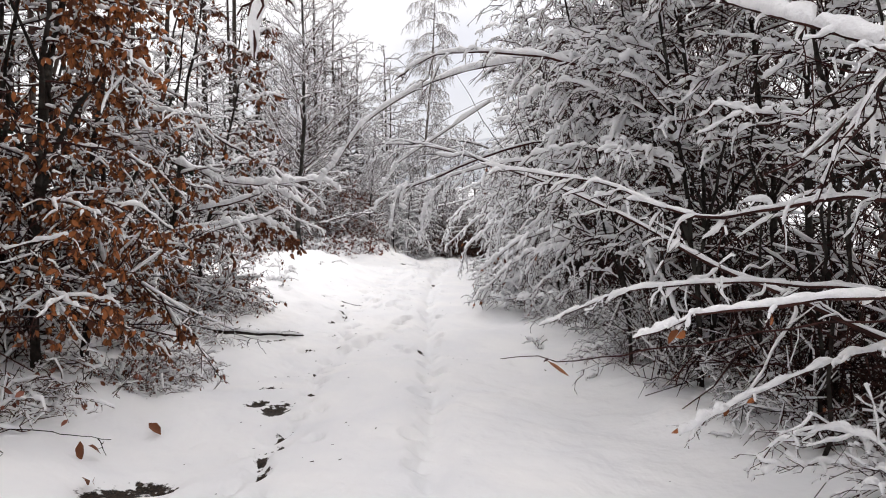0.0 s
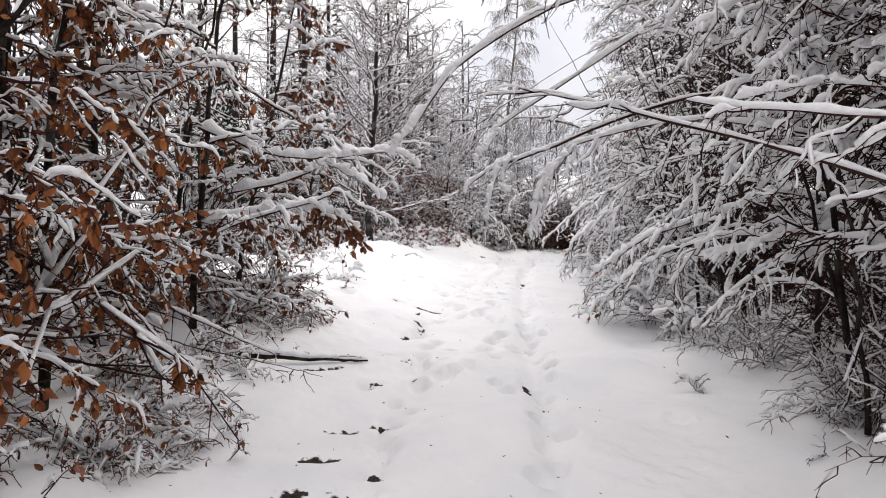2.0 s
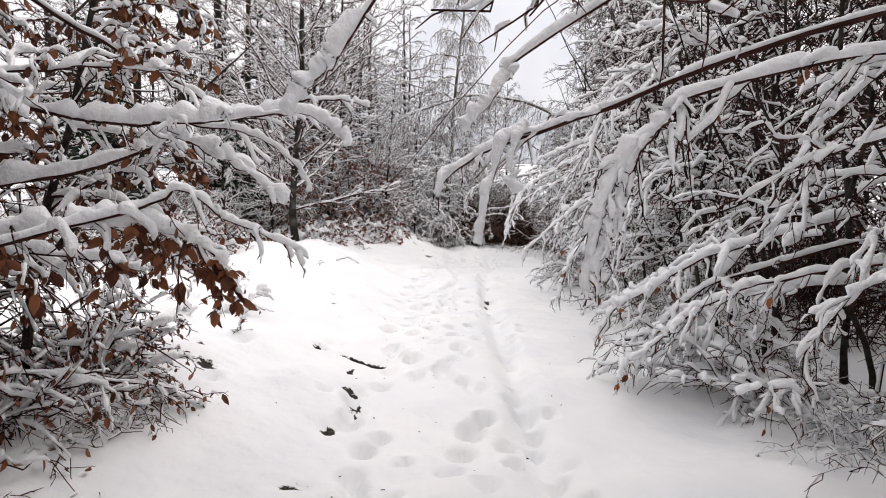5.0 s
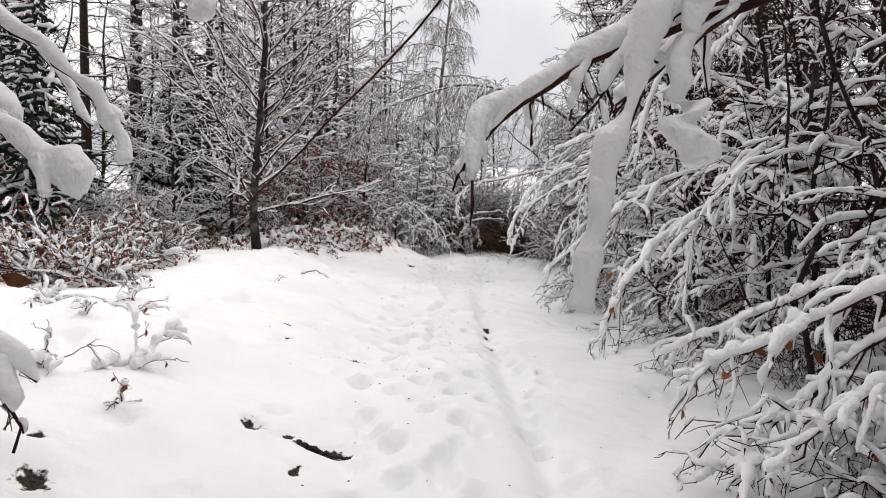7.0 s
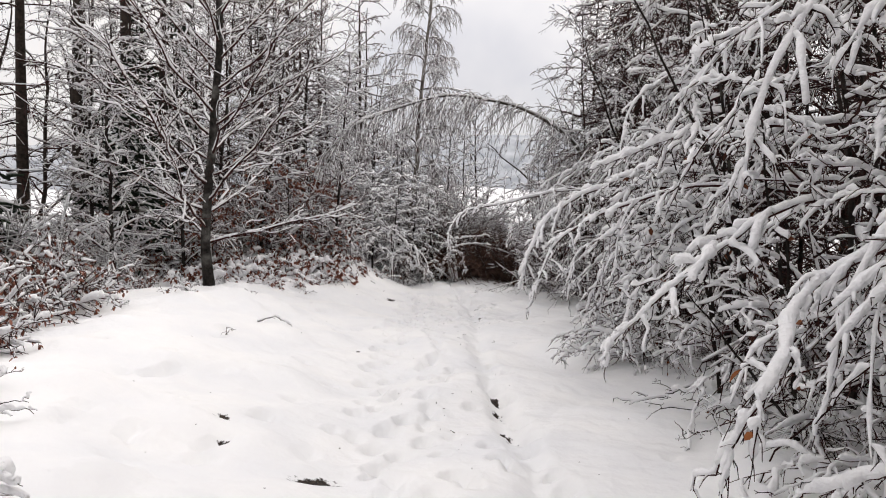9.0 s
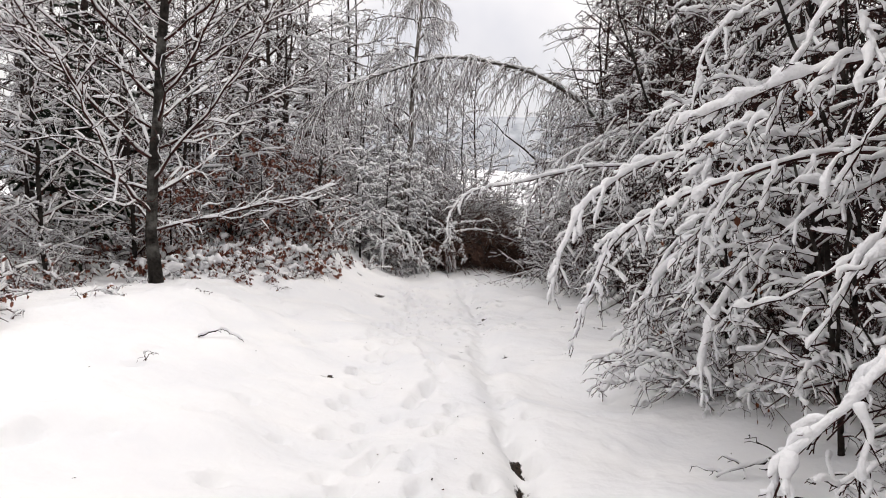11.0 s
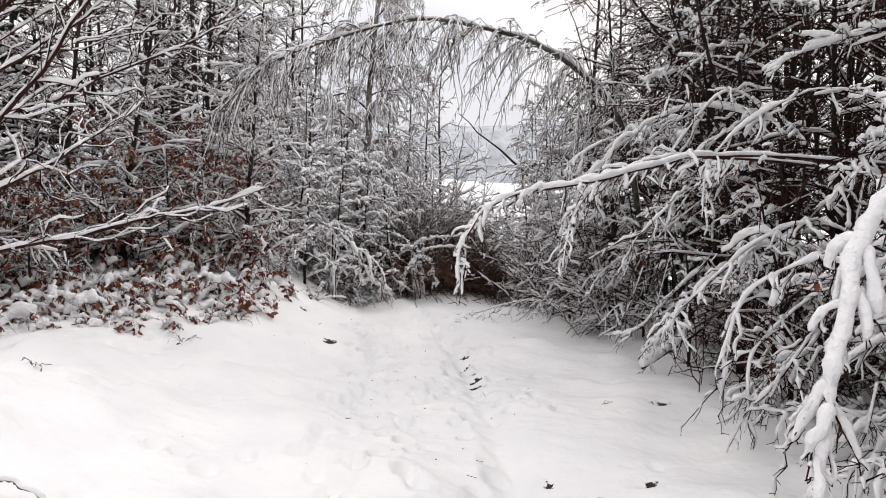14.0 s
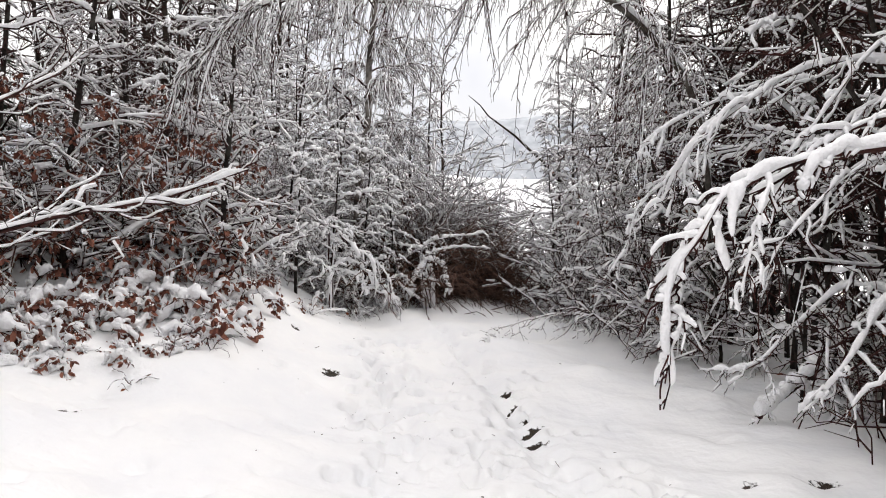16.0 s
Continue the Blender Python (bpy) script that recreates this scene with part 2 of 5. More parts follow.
def snow(P, R, thick, k, m, steep=0.35, lump=0.45):
    """Snow lying along the lines P: a blunt-ended, uneven ridge on the upper side, thinner where the branch is steep."""
    B = len(P)
    run = np.linalg.norm(np.diff(P, axis=1), axis=-1).sum(axis=1)
    s = np.linspace(0, 1, m)
    if m >= 4:
        # the end rings stand close together, so that the ends are round
        tip = float(np.clip(0.5 * np.mean(thick) / max(run.mean(), 1e-3), 0.01, 0.08))
        s = np.concatenate(([0.0, tip], np.linspace(tip, 1 - tip, m - 2)[1:-1], [1 - tip, 1.0])) if m > 4 else np.array([0.0, tip, 1 - tip, 1.0])
    # bare ends stick out where the snow stops short of the tip
    span = s[None] * rng.uniform(0.6, 1.0, B)[:, None] if B > 1 else s
    Q, r = resample(P, m, span), resample(R[..., None], m, span)[..., 0]
    for _ in range(3 if m >= 12 else 0):
        Q[:, 1:-1] = 0.25 * Q[:, :-2] + 0.5 * Q[:, 1:-1] + 0.25 * Q[:, 2:]
    t, u, v = frames_of(Q)
    level = steep + (1 - steep) * np.sqrt(np.clip(1 - t[..., 2] ** 2, 0, 1))
    clots = int(np.clip(run.mean() / 0.045, 3, max(3, (2 * m) // 3)))
    w = resample(rng.normal(0, 1, (B, clots, 1)), m, s)[..., 0]
    jit = np.stack([resample(rng.normal(0, 1, (B, clots, 1)), m, s)[..., 0] for _ in range(2)])
    slow = resample(rng.normal(0, 1, (B, 5, 1)), m, s)[..., 0]
    ends = np.ones(m)
    if m >= 4:
        ends[[0, -1]], ends[[1, -2]] = 0.15, 0.85
    else:
        ends[-1] = 0.5
    thick = np.minimum(thick, 0.09 * run + 0.002)
    body = 1 + (lump if k < 8 else 0.6 * lump) * w + 0.22 * slow
    if m >= 18:
        # here and there a piece has slid off
        gone = resample(rng.uniform(0, 1, (B, max(3, int(run.mean() / 0.12)), 1)), m, s)[..., 0]
        body = np.where(gone < 0.16, 0.2, body)
    h = thick[:, None] * level * np.clip(body, 0.35, 1.7) * ends
    a = r * 0.6 + h * (0.92 + 0.12 * jit[0])
    C = Q + v * (r * 0.75 + h * 0.85)[..., None] + u * (h * 0.15 * jit[1])[..., None]
    pts, quads = rings(C, u, v, np.maximum(a, 0.002), h + 0.0015, k)
    if k > 5:
        mid = np.repeat(C.reshape(-1, 3), k, axis=0)
        pts = mid + (pts - mid) * (1 + 0.03 * rng.normal(0, 1, (len(pts), 1)))
    return pts, quads


def grow(start, way, length, droop, n, wig):
    """Lines that leave start along way and sink by droop x length at the tip."""
    B = len(start)
    s = np.linspace(0, 1, n)
    P = start[:, None] + unit(way)[:, None] * (length[:, None] * s)[..., None]
    P[..., 2] -= (droop * length)[:, None] * s ** 2.0
    d = rng.normal(0, 1, (B, n, 3))
    d[:, 0] = 0
    P += np.cumsum(d, axis=1) * (wig * length / n)[:, None, None]
    return P


def shoots(P, L, per, lo, hi, ratio, angle, lift, droop, n, wig, flat=0.25):
    """Side shoots from the lines P, alternating left and right in one flat spray."""
    B, N, _ = P.shape
    idx = np.repeat(np.arange(B), per)
    M = len(idx)
    s = np.clip(np.tile((np.arange(per) + 0.5) / per, B) + rng.normal(0, 0.25 / per, M), 0, 1) * (hi - lo) + lo
    f = s * (N - 1)
    i = np.minimum(f.astype(int), N - 2)
    f = (f - i)[:, None]
    start = P[idx, i] * (1 - f) + P[idx, i + 1] * f
    tan = unit(P[idx, i + 1] - P[idx, i])
    side = unit(np.cross(tan, UP) + rng.normal(0, flat, (M, 3))) * np.where(np.arange(M) % 2, 1, -1)[:, None]
    a = np.radians(angle) * rng.uniform(0.65, 1.3, M)[:, None]
    way = tan * np.cos(a) + side * np.sin(a) + UP * rng.normal(lift, 0.2, M)[:, None]
    ln = L[idx] * ratio * (1 - 0.6 * s) * rng.uniform(0.5, 1.25, M)
    return grow(start, way, ln, droop * rng.uniform(0.5, 1.5, M), n, wig), ln, idx


def taper(r0, n, tip=0.3):
    return np.asarray(r0)[:, None] * np.linspace(1, tip, n)[None]


def leaves_on(P, count, size, hang=0.9):
    """Folded leaves that hang from points along the lines P."""
    B, N, _ = P.shape
    b = rng.integers(0, B, count)
    f = rng.uniform(0.25, 1, count) * (N - 1)
    i = np.minimum(f.astype(int), N - 2)
    f = (f - i)[:, None]
    o = P[b, i] * (1 - f) + P[b, i + 1] * f
    way = unit(rng.normal(0, 0.55, (count, 3)) - UP * hang)
    side = unit(np.cross(way, rng.normal(0, 1, (count, 3))))
    nor = np.cross(side, way)
    ln = (size * rng.uniform(0.6, 1.25, count))[:, None]
    wd = ln * rng.uniform(0.22, 0.34, count)[:, None]
    curl = ln * rng.uniform(-0.25, 0.25, count)[:, None]
    rows = []
    for at, width in ((0.0, 0.06), (0.3, 0.9), (0.66, 0.8), (1.0, 0.03)):
        mid = o + way * ln * at + nor * curl * at ** 2
        edge = nor * wd * width * 0.45
        rows += [mid - side * wd * width + edge, mid, mid + side * wd * width + edge]
    v = np.stack(rows, axis=1)
    k = np.arange(count)[:, None] * 12
    q = np.concatenate([k + np.array([[r + c, r + c + 1, r + c + 4, r + c + 3]]) for r in (0, 3, 6) for c in (0, 1)])
    return v.reshape(-1, 3), q


# ---- ground ----
def step01(e0, e1, v):
    q = np.clip((v - e0) / (e1 - e0), 0, 1)
    return q * q * (3 - 2 * q)


def ground_z(x, y):
    """Lie of the land: level trail, bank on the west side, falling away beyond the bend."""
    x, y = np.asarray(x, float), np.asarray(y, float)
    z = -0.08 - 0.27 * step01(18.5, 22.5, y) - 0.25 * step01(25, 30, y) * step01(0.8, 2.6, x)
    z = z + 0.5 * step01(-1.2, -4.2, x) + 0.45 * step01(-5, -14, x) + 0.3 * step01(21, 26, y) * step01(-1.2, -3.0, x) + 0.36 * step01(22.6, 25.8, y) * step01(-0.5, -3.1, x)
    z = z - 3.2 * step01(30, 50, y) * step01(-4.0, 4.0, x) - 9.0 * step01(36, 90, y) * step01(-14, 10, x)
    z = z + 0.10 * step01(1.4, 2.4, x) * (1 - step01(20, 26, y)) + 0.35 * step01(4, 11, x)
    z = z + 0.18 * np.exp(-((y - 12) / 2.6) ** 2)
    for cx, wd, dp in ((-0.16, 0.12, 0.085), (-1.30, 0.22, 0.04)):
        bend = cx + 0.10 * np.sin(y * 0.33 + 0.6) + 0.35 * step01(17, 24, y)
        z = z - dp * np.exp(-((x - bend) / wd) ** 2) * (1 - 0.5 * step01(24, 28, y))
    return z


def axis_steps(stops, coarse, ends):
    """Coordinates with the given (from, to, step) stretches, widening out to the ends."""
    mid = []
    for lo, hi, st in stops:
        mid += list(np.arange(lo, hi, st))
    up, step = [stops[-1][1]], stops[-1][2]
    while up[-1] < ends[1]:
        step = min(step * 1.24, coarse)
        up.append(up[-1] + step)
    dn, step = [stops[0][0]], stops[0][2]
    while dn[-1] > ends[0]:
        step = min(step * 1.24, coarse)
        dn.append(dn[-1] - step)
    return np.array(sorted(set(dn + mid + up)))


# holes in the snow: place, half-widths, turn
BARE_START = ((-1.34, 7.02, 0.15, 0.10, 0), (-1.62, 6.89, 0.17, 0.09, 20), (-1.6, 6.2, 0.2, 0.08, 20), (-1.2, 6.0, 0.1, 0.08, 0), (-1.60, 5.66, 0.17, 0.12, 60), (-1.42, 5.58, 0.26, 0.13, 70), (-1.24, 5.09, 0.12, 0.07, 80), (-1.21, 4.80, 0.12, 0.06, 90), (-1.25, 4.54, 0.12, 0.06, 90),
              (-1.18, 4.31, 0.10, 0.05, 90), (-1.90, 3.86, 0.20, 0.16, 20), (-1.80, 4.02, 0.18, 0.13, 0), (-1.70, 3.95, 0.13, 0.10, 40), (-2.02, 3.76, 0.13, 0.10, 0), (-0.14, 7.69, 0.06, 0.10, 0), (-2.1, 8.0, 0.3, 0.05, 35),
              (-1.64, 8.79, 0.14, 0.06, 10), (-1.45, 8.64, 0.08, 0.06, 0), (-0.28, 8.21, 0.06, 0.16, 10), (-1.58, 7.92, 0.08, 0.06, 0))
BARE_CLEARING = ((-0.23, 15.55, 0.07, 0.18, 15), (-0.25, 15.20, 0.07, 0.16, 10), (-0.28, 14.98, 0.06, 0.10, 0), (-0.28, 14.55, 0.07, 0.12, 20), (-0.25, 14.32, 0.06, 0.10, 10), (-1.98, 11.34, 0.13, 0.08, 0), (-1.54, 11.20, 0.26, 0.09, -20),
                 (-1.61, 13.27, 0.22, 0.10, 20), (-1.65, 10.85, 0.06, 0.06, 0), (-2.82, 10.50, 0.08, 0.07, 0), (-2.64, 10.2, 0.12, 0.10, 0), (-2.36, 13.96, 0.08, 0.07, 0), (-2.27, 13.61, 0.06, 0.06, 0), (-1.78, 11.3, 0.06, 0.05, 0),
                 (-1.60, 10.47, 0.09, 0.05, 10), (-1.50, 10.1, 0.10, 0.04, 0), (-1.61, 9.64, 0.09, 0.07, 0), (-3.26, 14.53, 0.08, 0.06, 0))
BARE_END = ((0.31, 22.5, 0.2, 0.07, 30), (0.33, 22.22, 0.2, 0.08, 30), (0.30, 21.9, 0.16, 0.08, 20), (0.36, 22.9, 0.12, 0.06, 20), (0.38, 23.3, 0.10, 0.06, 0), (-1.43, 23.8, 0.14, 0.16, 0), (-1.15, 23.04, 0.14, 0.07, 0), (-1.88, 25.04, 0.08, 0.10, 0),
            (2.48, 22.21, 0.09, 0.10, 0), (1.65, 21.37, 0.08, 0.06, 0), (1.78, 20.46, 0.16, 0.09, 10), (1.27, 20.46, 0.08, 0.06, 0), (-0.2, 18.4, 0.06, 0.10, 20), (-0.18, 18.07, 0.07, 0.06, 0), (0.17, 18.7, 0.05, 0.05, 0), (0.75, 18.45, 0.08, 0.07, 0),
            (-1.69, 17.67, 0.10, 0.06, 0), (-1.33, 22.47, 0.10, 0.06, 0), (-3.26, 21.69, 0.10, 0.07, 0))
BARE = BARE_START + BARE_CLEARING + BARE_END
GX = axis_steps(((-4.4, -2.2, 0.055), (-2.2, 1.0, 0.036), (1.0, 3.2, 0.08)), 60, (-900, 900))
GY = axis_steps(((3.0, 14.0, 0.042), (14.0, 26.5, 0.05)), 60, (-400, 1500))


def build_ground():
    X, Y = np.meshgrid(GX, GY)
    Z = ground_z(X, Y)
    near = np.exp(-np.maximum(0, np.hypot(X * 1.2, (Y - 13) * 0.5) - 8) / 6)
    for amp, wl in ((0.045, 1.9), (0.009, 0.62), (0.004, 0.23)):
        for _ in range(5):
            a, ph = rng.uniform(0, np.pi), rng.uniform(0, 6.28)
            k = 2 * np.pi / (wl * rng.uniform(0.7, 1.5))
            Z += near * amp * 0.5 * np.sin(k * (np.cos(a) * X + np.sin(a) * Y) + ph + 1.3 * np.sin(Y * 0.7 + X))
    # footprints along the tracks, dents and lumps on the clearing
    marks = [(-0.16 + 0.35 * step01(17, 24, yy) + rng.normal(0, 0.09), yy, rng.uniform(0.045, 0.075), rng.uniform(0.06, 0.18)) for yy in np.arange(3, 27, 0.26)]
    marks += [(-1.28 + 0.3 * step01(17, 24, yy) + rng.normal(0, 0.16), yy, rng.uniform(0.05, 0.085), rng.uniform(0.08, 0.2)) for yy in np.arange(3, 26, 0.2)]
    marks += [(-0.72 + rng.normal(0, 0.2), yy, rng.uniform(0.05, 0.085), rng.uniform(0.08, 0.2)) for yy in np.arange(8, 26, 0.17)]
    marks += [(rng.uniform(-4.2, -1.6), rng.uniform(10, 24), rng.uniform(0.05, 0.085), rng.uniform(0.04, 0.12)) for _ in range(70)]
    marks += [(rng.uniform(0.3, 2.2), rng.uniform(4, 24), rng.uniform(0.04, 0.08), rng.uniform(0.015, 0.05)) for _ in range(60)]
    marks += [(rng.uniform(-1.2, 0.9), rng.uniform(20, 26), rng.uniform(0.05, 0.08), rng.uniform(0.08, 0.18)) for _ in range(130)]
    marks += [(rng.uniform(-4.2, -2.0), rng.uniform(5, 24), rng.uniform(0.12, 0.3), -rng.uniform(0.03, 0.09)) for _ in range(80)]
    marks += [(rng.uniform(1.2, 3.0), rng.uniform(4, 25), rng.uniform(0.12, 0.3), -rng.uniform(0.02, 0.09)) for _ in range(80)]
    for mx, my, r, d in marks:
        i0, i1 = np.searchsorted(GX, (mx - 4 * r, mx + 4 * r))
        j0, j1 = np.searchsorted(GY, (my - 5 * r, my + 5 * r))
        xs, ys = X[j0:j1, i0:i1], Y[j0:j1, i0:i1]
        q = ((xs - mx) / r) ** 2 + ((ys - my) / (r * 1.35)) ** 2
        Z[j0:j1, i0:i1] -= d * ((np.exp(-q * q) if d > 0 else np.exp(-q)) - 0.22 * np.exp(-q * 0.35))
    # holes in the snow that show wet litter
    bare = np.zeros(X.shape)
    for mx, my, w, l, turn in BARE:
        l = max(l, 0.07)
        c, q = math.cos(radians(turn)), math.sin(radians(turn))
        dx, dy = X - mx, Y - my
        bare = np.maximum(bare, np.exp(-((dx * c + dy * q) / (w * 0.8)) ** 2 - ((dy * c - dx * q) / (l * 0.8)) ** 2))
    Z -= 0.05 * bare
    i = np.arange(X.size).reshape(X.shape)
    q = np.stack((i[:-1, :-1], i[:-1, 1:], i[1:, 1:], i[1:, :-1]), axis=-1).reshape(-1, 4)
    ob = new("ground", mesh_of("ground", [(np.stack((X, Y, Z), axis=-1).reshape(-1, 3), q)], GROUND_SNOW))
    at = ob.data.attributes.new("bare", "FLOAT", "POINT")
    at.data.foreach_set("value", bare.ravel().astype(np.float32))
    tagged(ob, "fresh white snow with footprints and two wheel ruts", "snow", "", "structure")
    return Z


GZ = build_ground()


def lie(x, y):
    """Height of the built snow surface at x, y."""
    i, j = int(np.clip(np.searchsorted(GX, x) - 1, 0, len(GX) - 2)), int(np.clip(np.searchsorted(GY, y) - 1, 0, len(GY) - 2))
    u, v = (x - GX[i]) / (GX[i + 1] - GX[i]), (y - GY[j]) / (GY[j + 1] - GY[j])
    return float((GZ[j, i] * (1 - u) + GZ[j, i + 1] * u) * (1 - v) + (GZ[j + 1, i] * (1 - u) + GZ[j + 1, i + 1] * u) * v)


def far_hills():
    """Snowy hills beyond the valley; the wooded one has haze in its colour."""
    for nm, dist, top, base, mat, lab in (("backdrop_near_hill", 190, 12, -30, SNOW, "open snowy hillside beyond the valley"), ("backdrop_wooded_hill", 420, 75, -40, FAR, "wooded hill on the horizon with haze put into its grey")):
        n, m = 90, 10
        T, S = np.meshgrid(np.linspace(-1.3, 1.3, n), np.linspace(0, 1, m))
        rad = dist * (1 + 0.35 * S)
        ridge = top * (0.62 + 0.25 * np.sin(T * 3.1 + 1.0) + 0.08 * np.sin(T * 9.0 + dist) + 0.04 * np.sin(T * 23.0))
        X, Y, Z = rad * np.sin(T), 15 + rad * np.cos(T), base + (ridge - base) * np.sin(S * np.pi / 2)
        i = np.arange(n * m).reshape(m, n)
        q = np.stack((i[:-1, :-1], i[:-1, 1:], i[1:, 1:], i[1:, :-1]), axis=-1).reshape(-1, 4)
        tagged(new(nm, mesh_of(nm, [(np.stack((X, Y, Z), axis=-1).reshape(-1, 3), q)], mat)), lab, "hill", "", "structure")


far_hills()


# ---- tree builders ----
rng = np.random.default_rng(21)
DETAIL = {  # points and sides of wood, sides and rings of snow, for limb, spray and twig
    2: ((14, 6, 7, 40), (8, 4, 6, 14), (4, 3, 5, 7)),
    1: ((12, 5, 6, 30), (6, 3, 5, 9), (3, 3, 4, 4)),
    0: ((8, 4, 5, 14), (5, 3, 4, 6), (2, 3, 3, 3)),
    -1: ((6, 3, 4, 8), (4, 3, 3, 4), (2, 3, 3, 2)),
}


def spray(P1, L, R1, lod, per2, per3, ratio2, ratio3, angle2, angle3, lift, droop2, droop3, thick, twig_r=1.0):
    """The side shoots of the limbs P1 and their twigs: a list of levels (lines, radii, limb, snow)."""
    d = DETAIL[lod]
    out = [(P1, R1, np.arange(len(P1)), thick[0], d[0])]
    P2, L2, i2 = shoots(P1, L, per2, 0.10, 1.0, ratio2, angle2, lift, droop2, d[1][0], 0.55, 0.5)
    out.append((P2, taper(np.minimum(0.0065, 0.0042 + 0.004 * L2) * twig_r, d[1][0], 0.45), i2, thick[1], d[1]))
    if per3:
        P3, L3, i3 = shoots(P2, L2, per3, 0.12, 1.0, ratio3, angle3, lift, droop3, d[2][0], 0.6, 0.8)
        out.append((P3, taper(np.full(len(L3), 0.0036 * twig_r), d[2][0], 0.5), i2[i3], thick[2], d[2]))
    return out


def clothe(levels, pick, steep, share):
    """Wood and snow of the limbs in pick; only a share of the shoots of each level carries snow."""
    W, S = [], []
    for (P, R, ix, th, (n, kw, ks, m)), sh in zip(levels, share):
        sel = np.isin(ix, pick)
        if not sel.any():
            continue
        W.append(wood(P[sel], R[sel], kw))
        sel &= rng.uniform(0, 1, len(sel)) < sh
        if th > 0 and sel.any():
            S.append(snow(P[sel], R[sel], th * rng.uniform(0.5, 1.4, sel.sum()), ks, m, steep))
    return W, S


def tree(name, label, category, group, x, y, height, r, lean=(0, 0), limbs=12, zone=(0.15, 0.95), face=0.0, spread=180.0, rise=(5, 40), reach=(1.0, 2.2),
         droop=0.5, per2=12, per3=4, angle2=48, angle3=42, ratio2=0.5, ratio3=0.5, droop2=0.35, droop3=0.4, lift=0.0, thick=(0.016, 0.011, 0.007), share=(1, 0.9, 0.45), steep=0.35, leaves=0, leaf_size=0.07,
         leaf_mat=None, bark=None, twig=None, limb_r=0.35, split=True, lod=1, taper_reach=0.6, sink=0.15, forks=0, twig_r=1.0, crook=0.012, limb_wig=0.15):
    """A tree with a tapered trunk; its limbs carry flat sprays of twigs with snow along them.
    face, spread: the compass side (degrees from +x) that the limbs favour; rise: their first slope."""
    bark, twig = bark or BARK, twig or TWIG
    root = thing(name, x, y, lie(x, y) - sink, label, category, group)
    n = 14
    s = np.linspace(0, 1, n)
    T = np.zeros((1, n, 3))
    T[0, :, 2] = height * s
    T[0, :, 0], T[0, :, 1] = lean[0] * s ** 1.6, lean[1] * s ** 1.6
    d = rng.normal(0, 1, (n, 3)) * (crook * height / 3)
    d[0] = 0
    T[0] += np.cumsum(d, axis=0)
    R = r * np.linspace(1, 0.12, n)[None] ** 0.9
    R[0, 0] *= 1.3
    stems = [wood(T, R, 9 if lod >= 0 else 6)]
    for _ in range(forks):
        f = grow(T[:, rng.integers(1, 5)], np.array([[rng.normal(0, 0.3) + lean[0] / height, rng.normal(0, 0.3) + lean[1] / height, 1.0]]), np.array([height * rng.uniform(0.5, 0.75)]), np.array([0.08]), n, 0.1)
        stems.append(wood(f, R * 0.65, 6))
    part("trunk", stems[:1], bark, root)
    for stem in stems[1:]:
        part("side_stem", [stem], bark, root)
    hs = zone[0] + (zone[1] - zone[0]) * (np.arange(limbs) + rng.uniform(0, 1, limbs)) / limbs
    f = hs * (n - 1)
    i = np.minimum(f.astype(int), n - 2)
    f = (f - i)[:, None]
    start = T[0, i] * (1 - f) + T[0, i + 1] * f
    az = np.radians(face + (rng.uniform(-1, 1, limbs) * spread if spread < 170 else np.arange(limbs) * 137.5 + rng.uniform(-25, 25, limbs)))
    el = np.radians(rng.uniform(rise[0], rise[1], limbs))
    way = np.stack((np.cos(az) * np.cos(el), np.sin(az) * np.cos(el), np.sin(el)), axis=-1)
    L = rng.uniform(reach[0], reach[1], limbs) * (1 - taper_reach * hs)
    n1 = DETAIL[lod][0][0]
    P1 = grow(start, way, L, droop * rng.uniform(0.5, 1.4, limbs), n1, limb_wig)
    R1 = taper(np.minimum(r * limb_r * (1 - 0.5 * hs), 0.011 * L + 0.003) * max(1.0, twig_r * 0.6), n1, 0.25)
    levels = spray(P1, L, R1, lod, per2, per3, ratio2, ratio3, angle2, angle3, lift, droop2, droop3, thick, twig_r)
    tip = levels[-1]
    for g in ([np.array([b]) for b in range(limbs)] if split else [np.arange(limbs)]):
        W, S = clothe(levels, g, steep, share)
        limb = part("limb" if split else "crown", W, twig, root)
        if S:
            part("snow", S, SNOW, limb if split else root, "", "stuff")
        if leaves:
            sel = np.isin(tip[2], g)
            part("foliage", [leaves_on(tip[0][sel], max(3, leaves * len(g) // limbs), leaf_size)], leaf_mat or LEAF, limb if split else root, "", "stuff")
    return root


def curve(points, n):
    """A smooth line of n points through a few places."""
    p = np.array(points, float)
    p = np.vstack((2 * p[0] - p[1], p, 2 * p[-1] - p[-2]))
    out = []
    for s in np.linspace(0, len(points) - 1, n):
        i = min(int(s), len(points) - 2)
        u = s - i
        a, b, c, d = p[i:i + 4]
        out.append(0.5 * (2 * b + (c - a) * u + (2 * a - 5 * b + 4 * c - d) * u * u + (3 * b - a - 3 * c + d) * u ** 3))
    return np.array(out)[None]


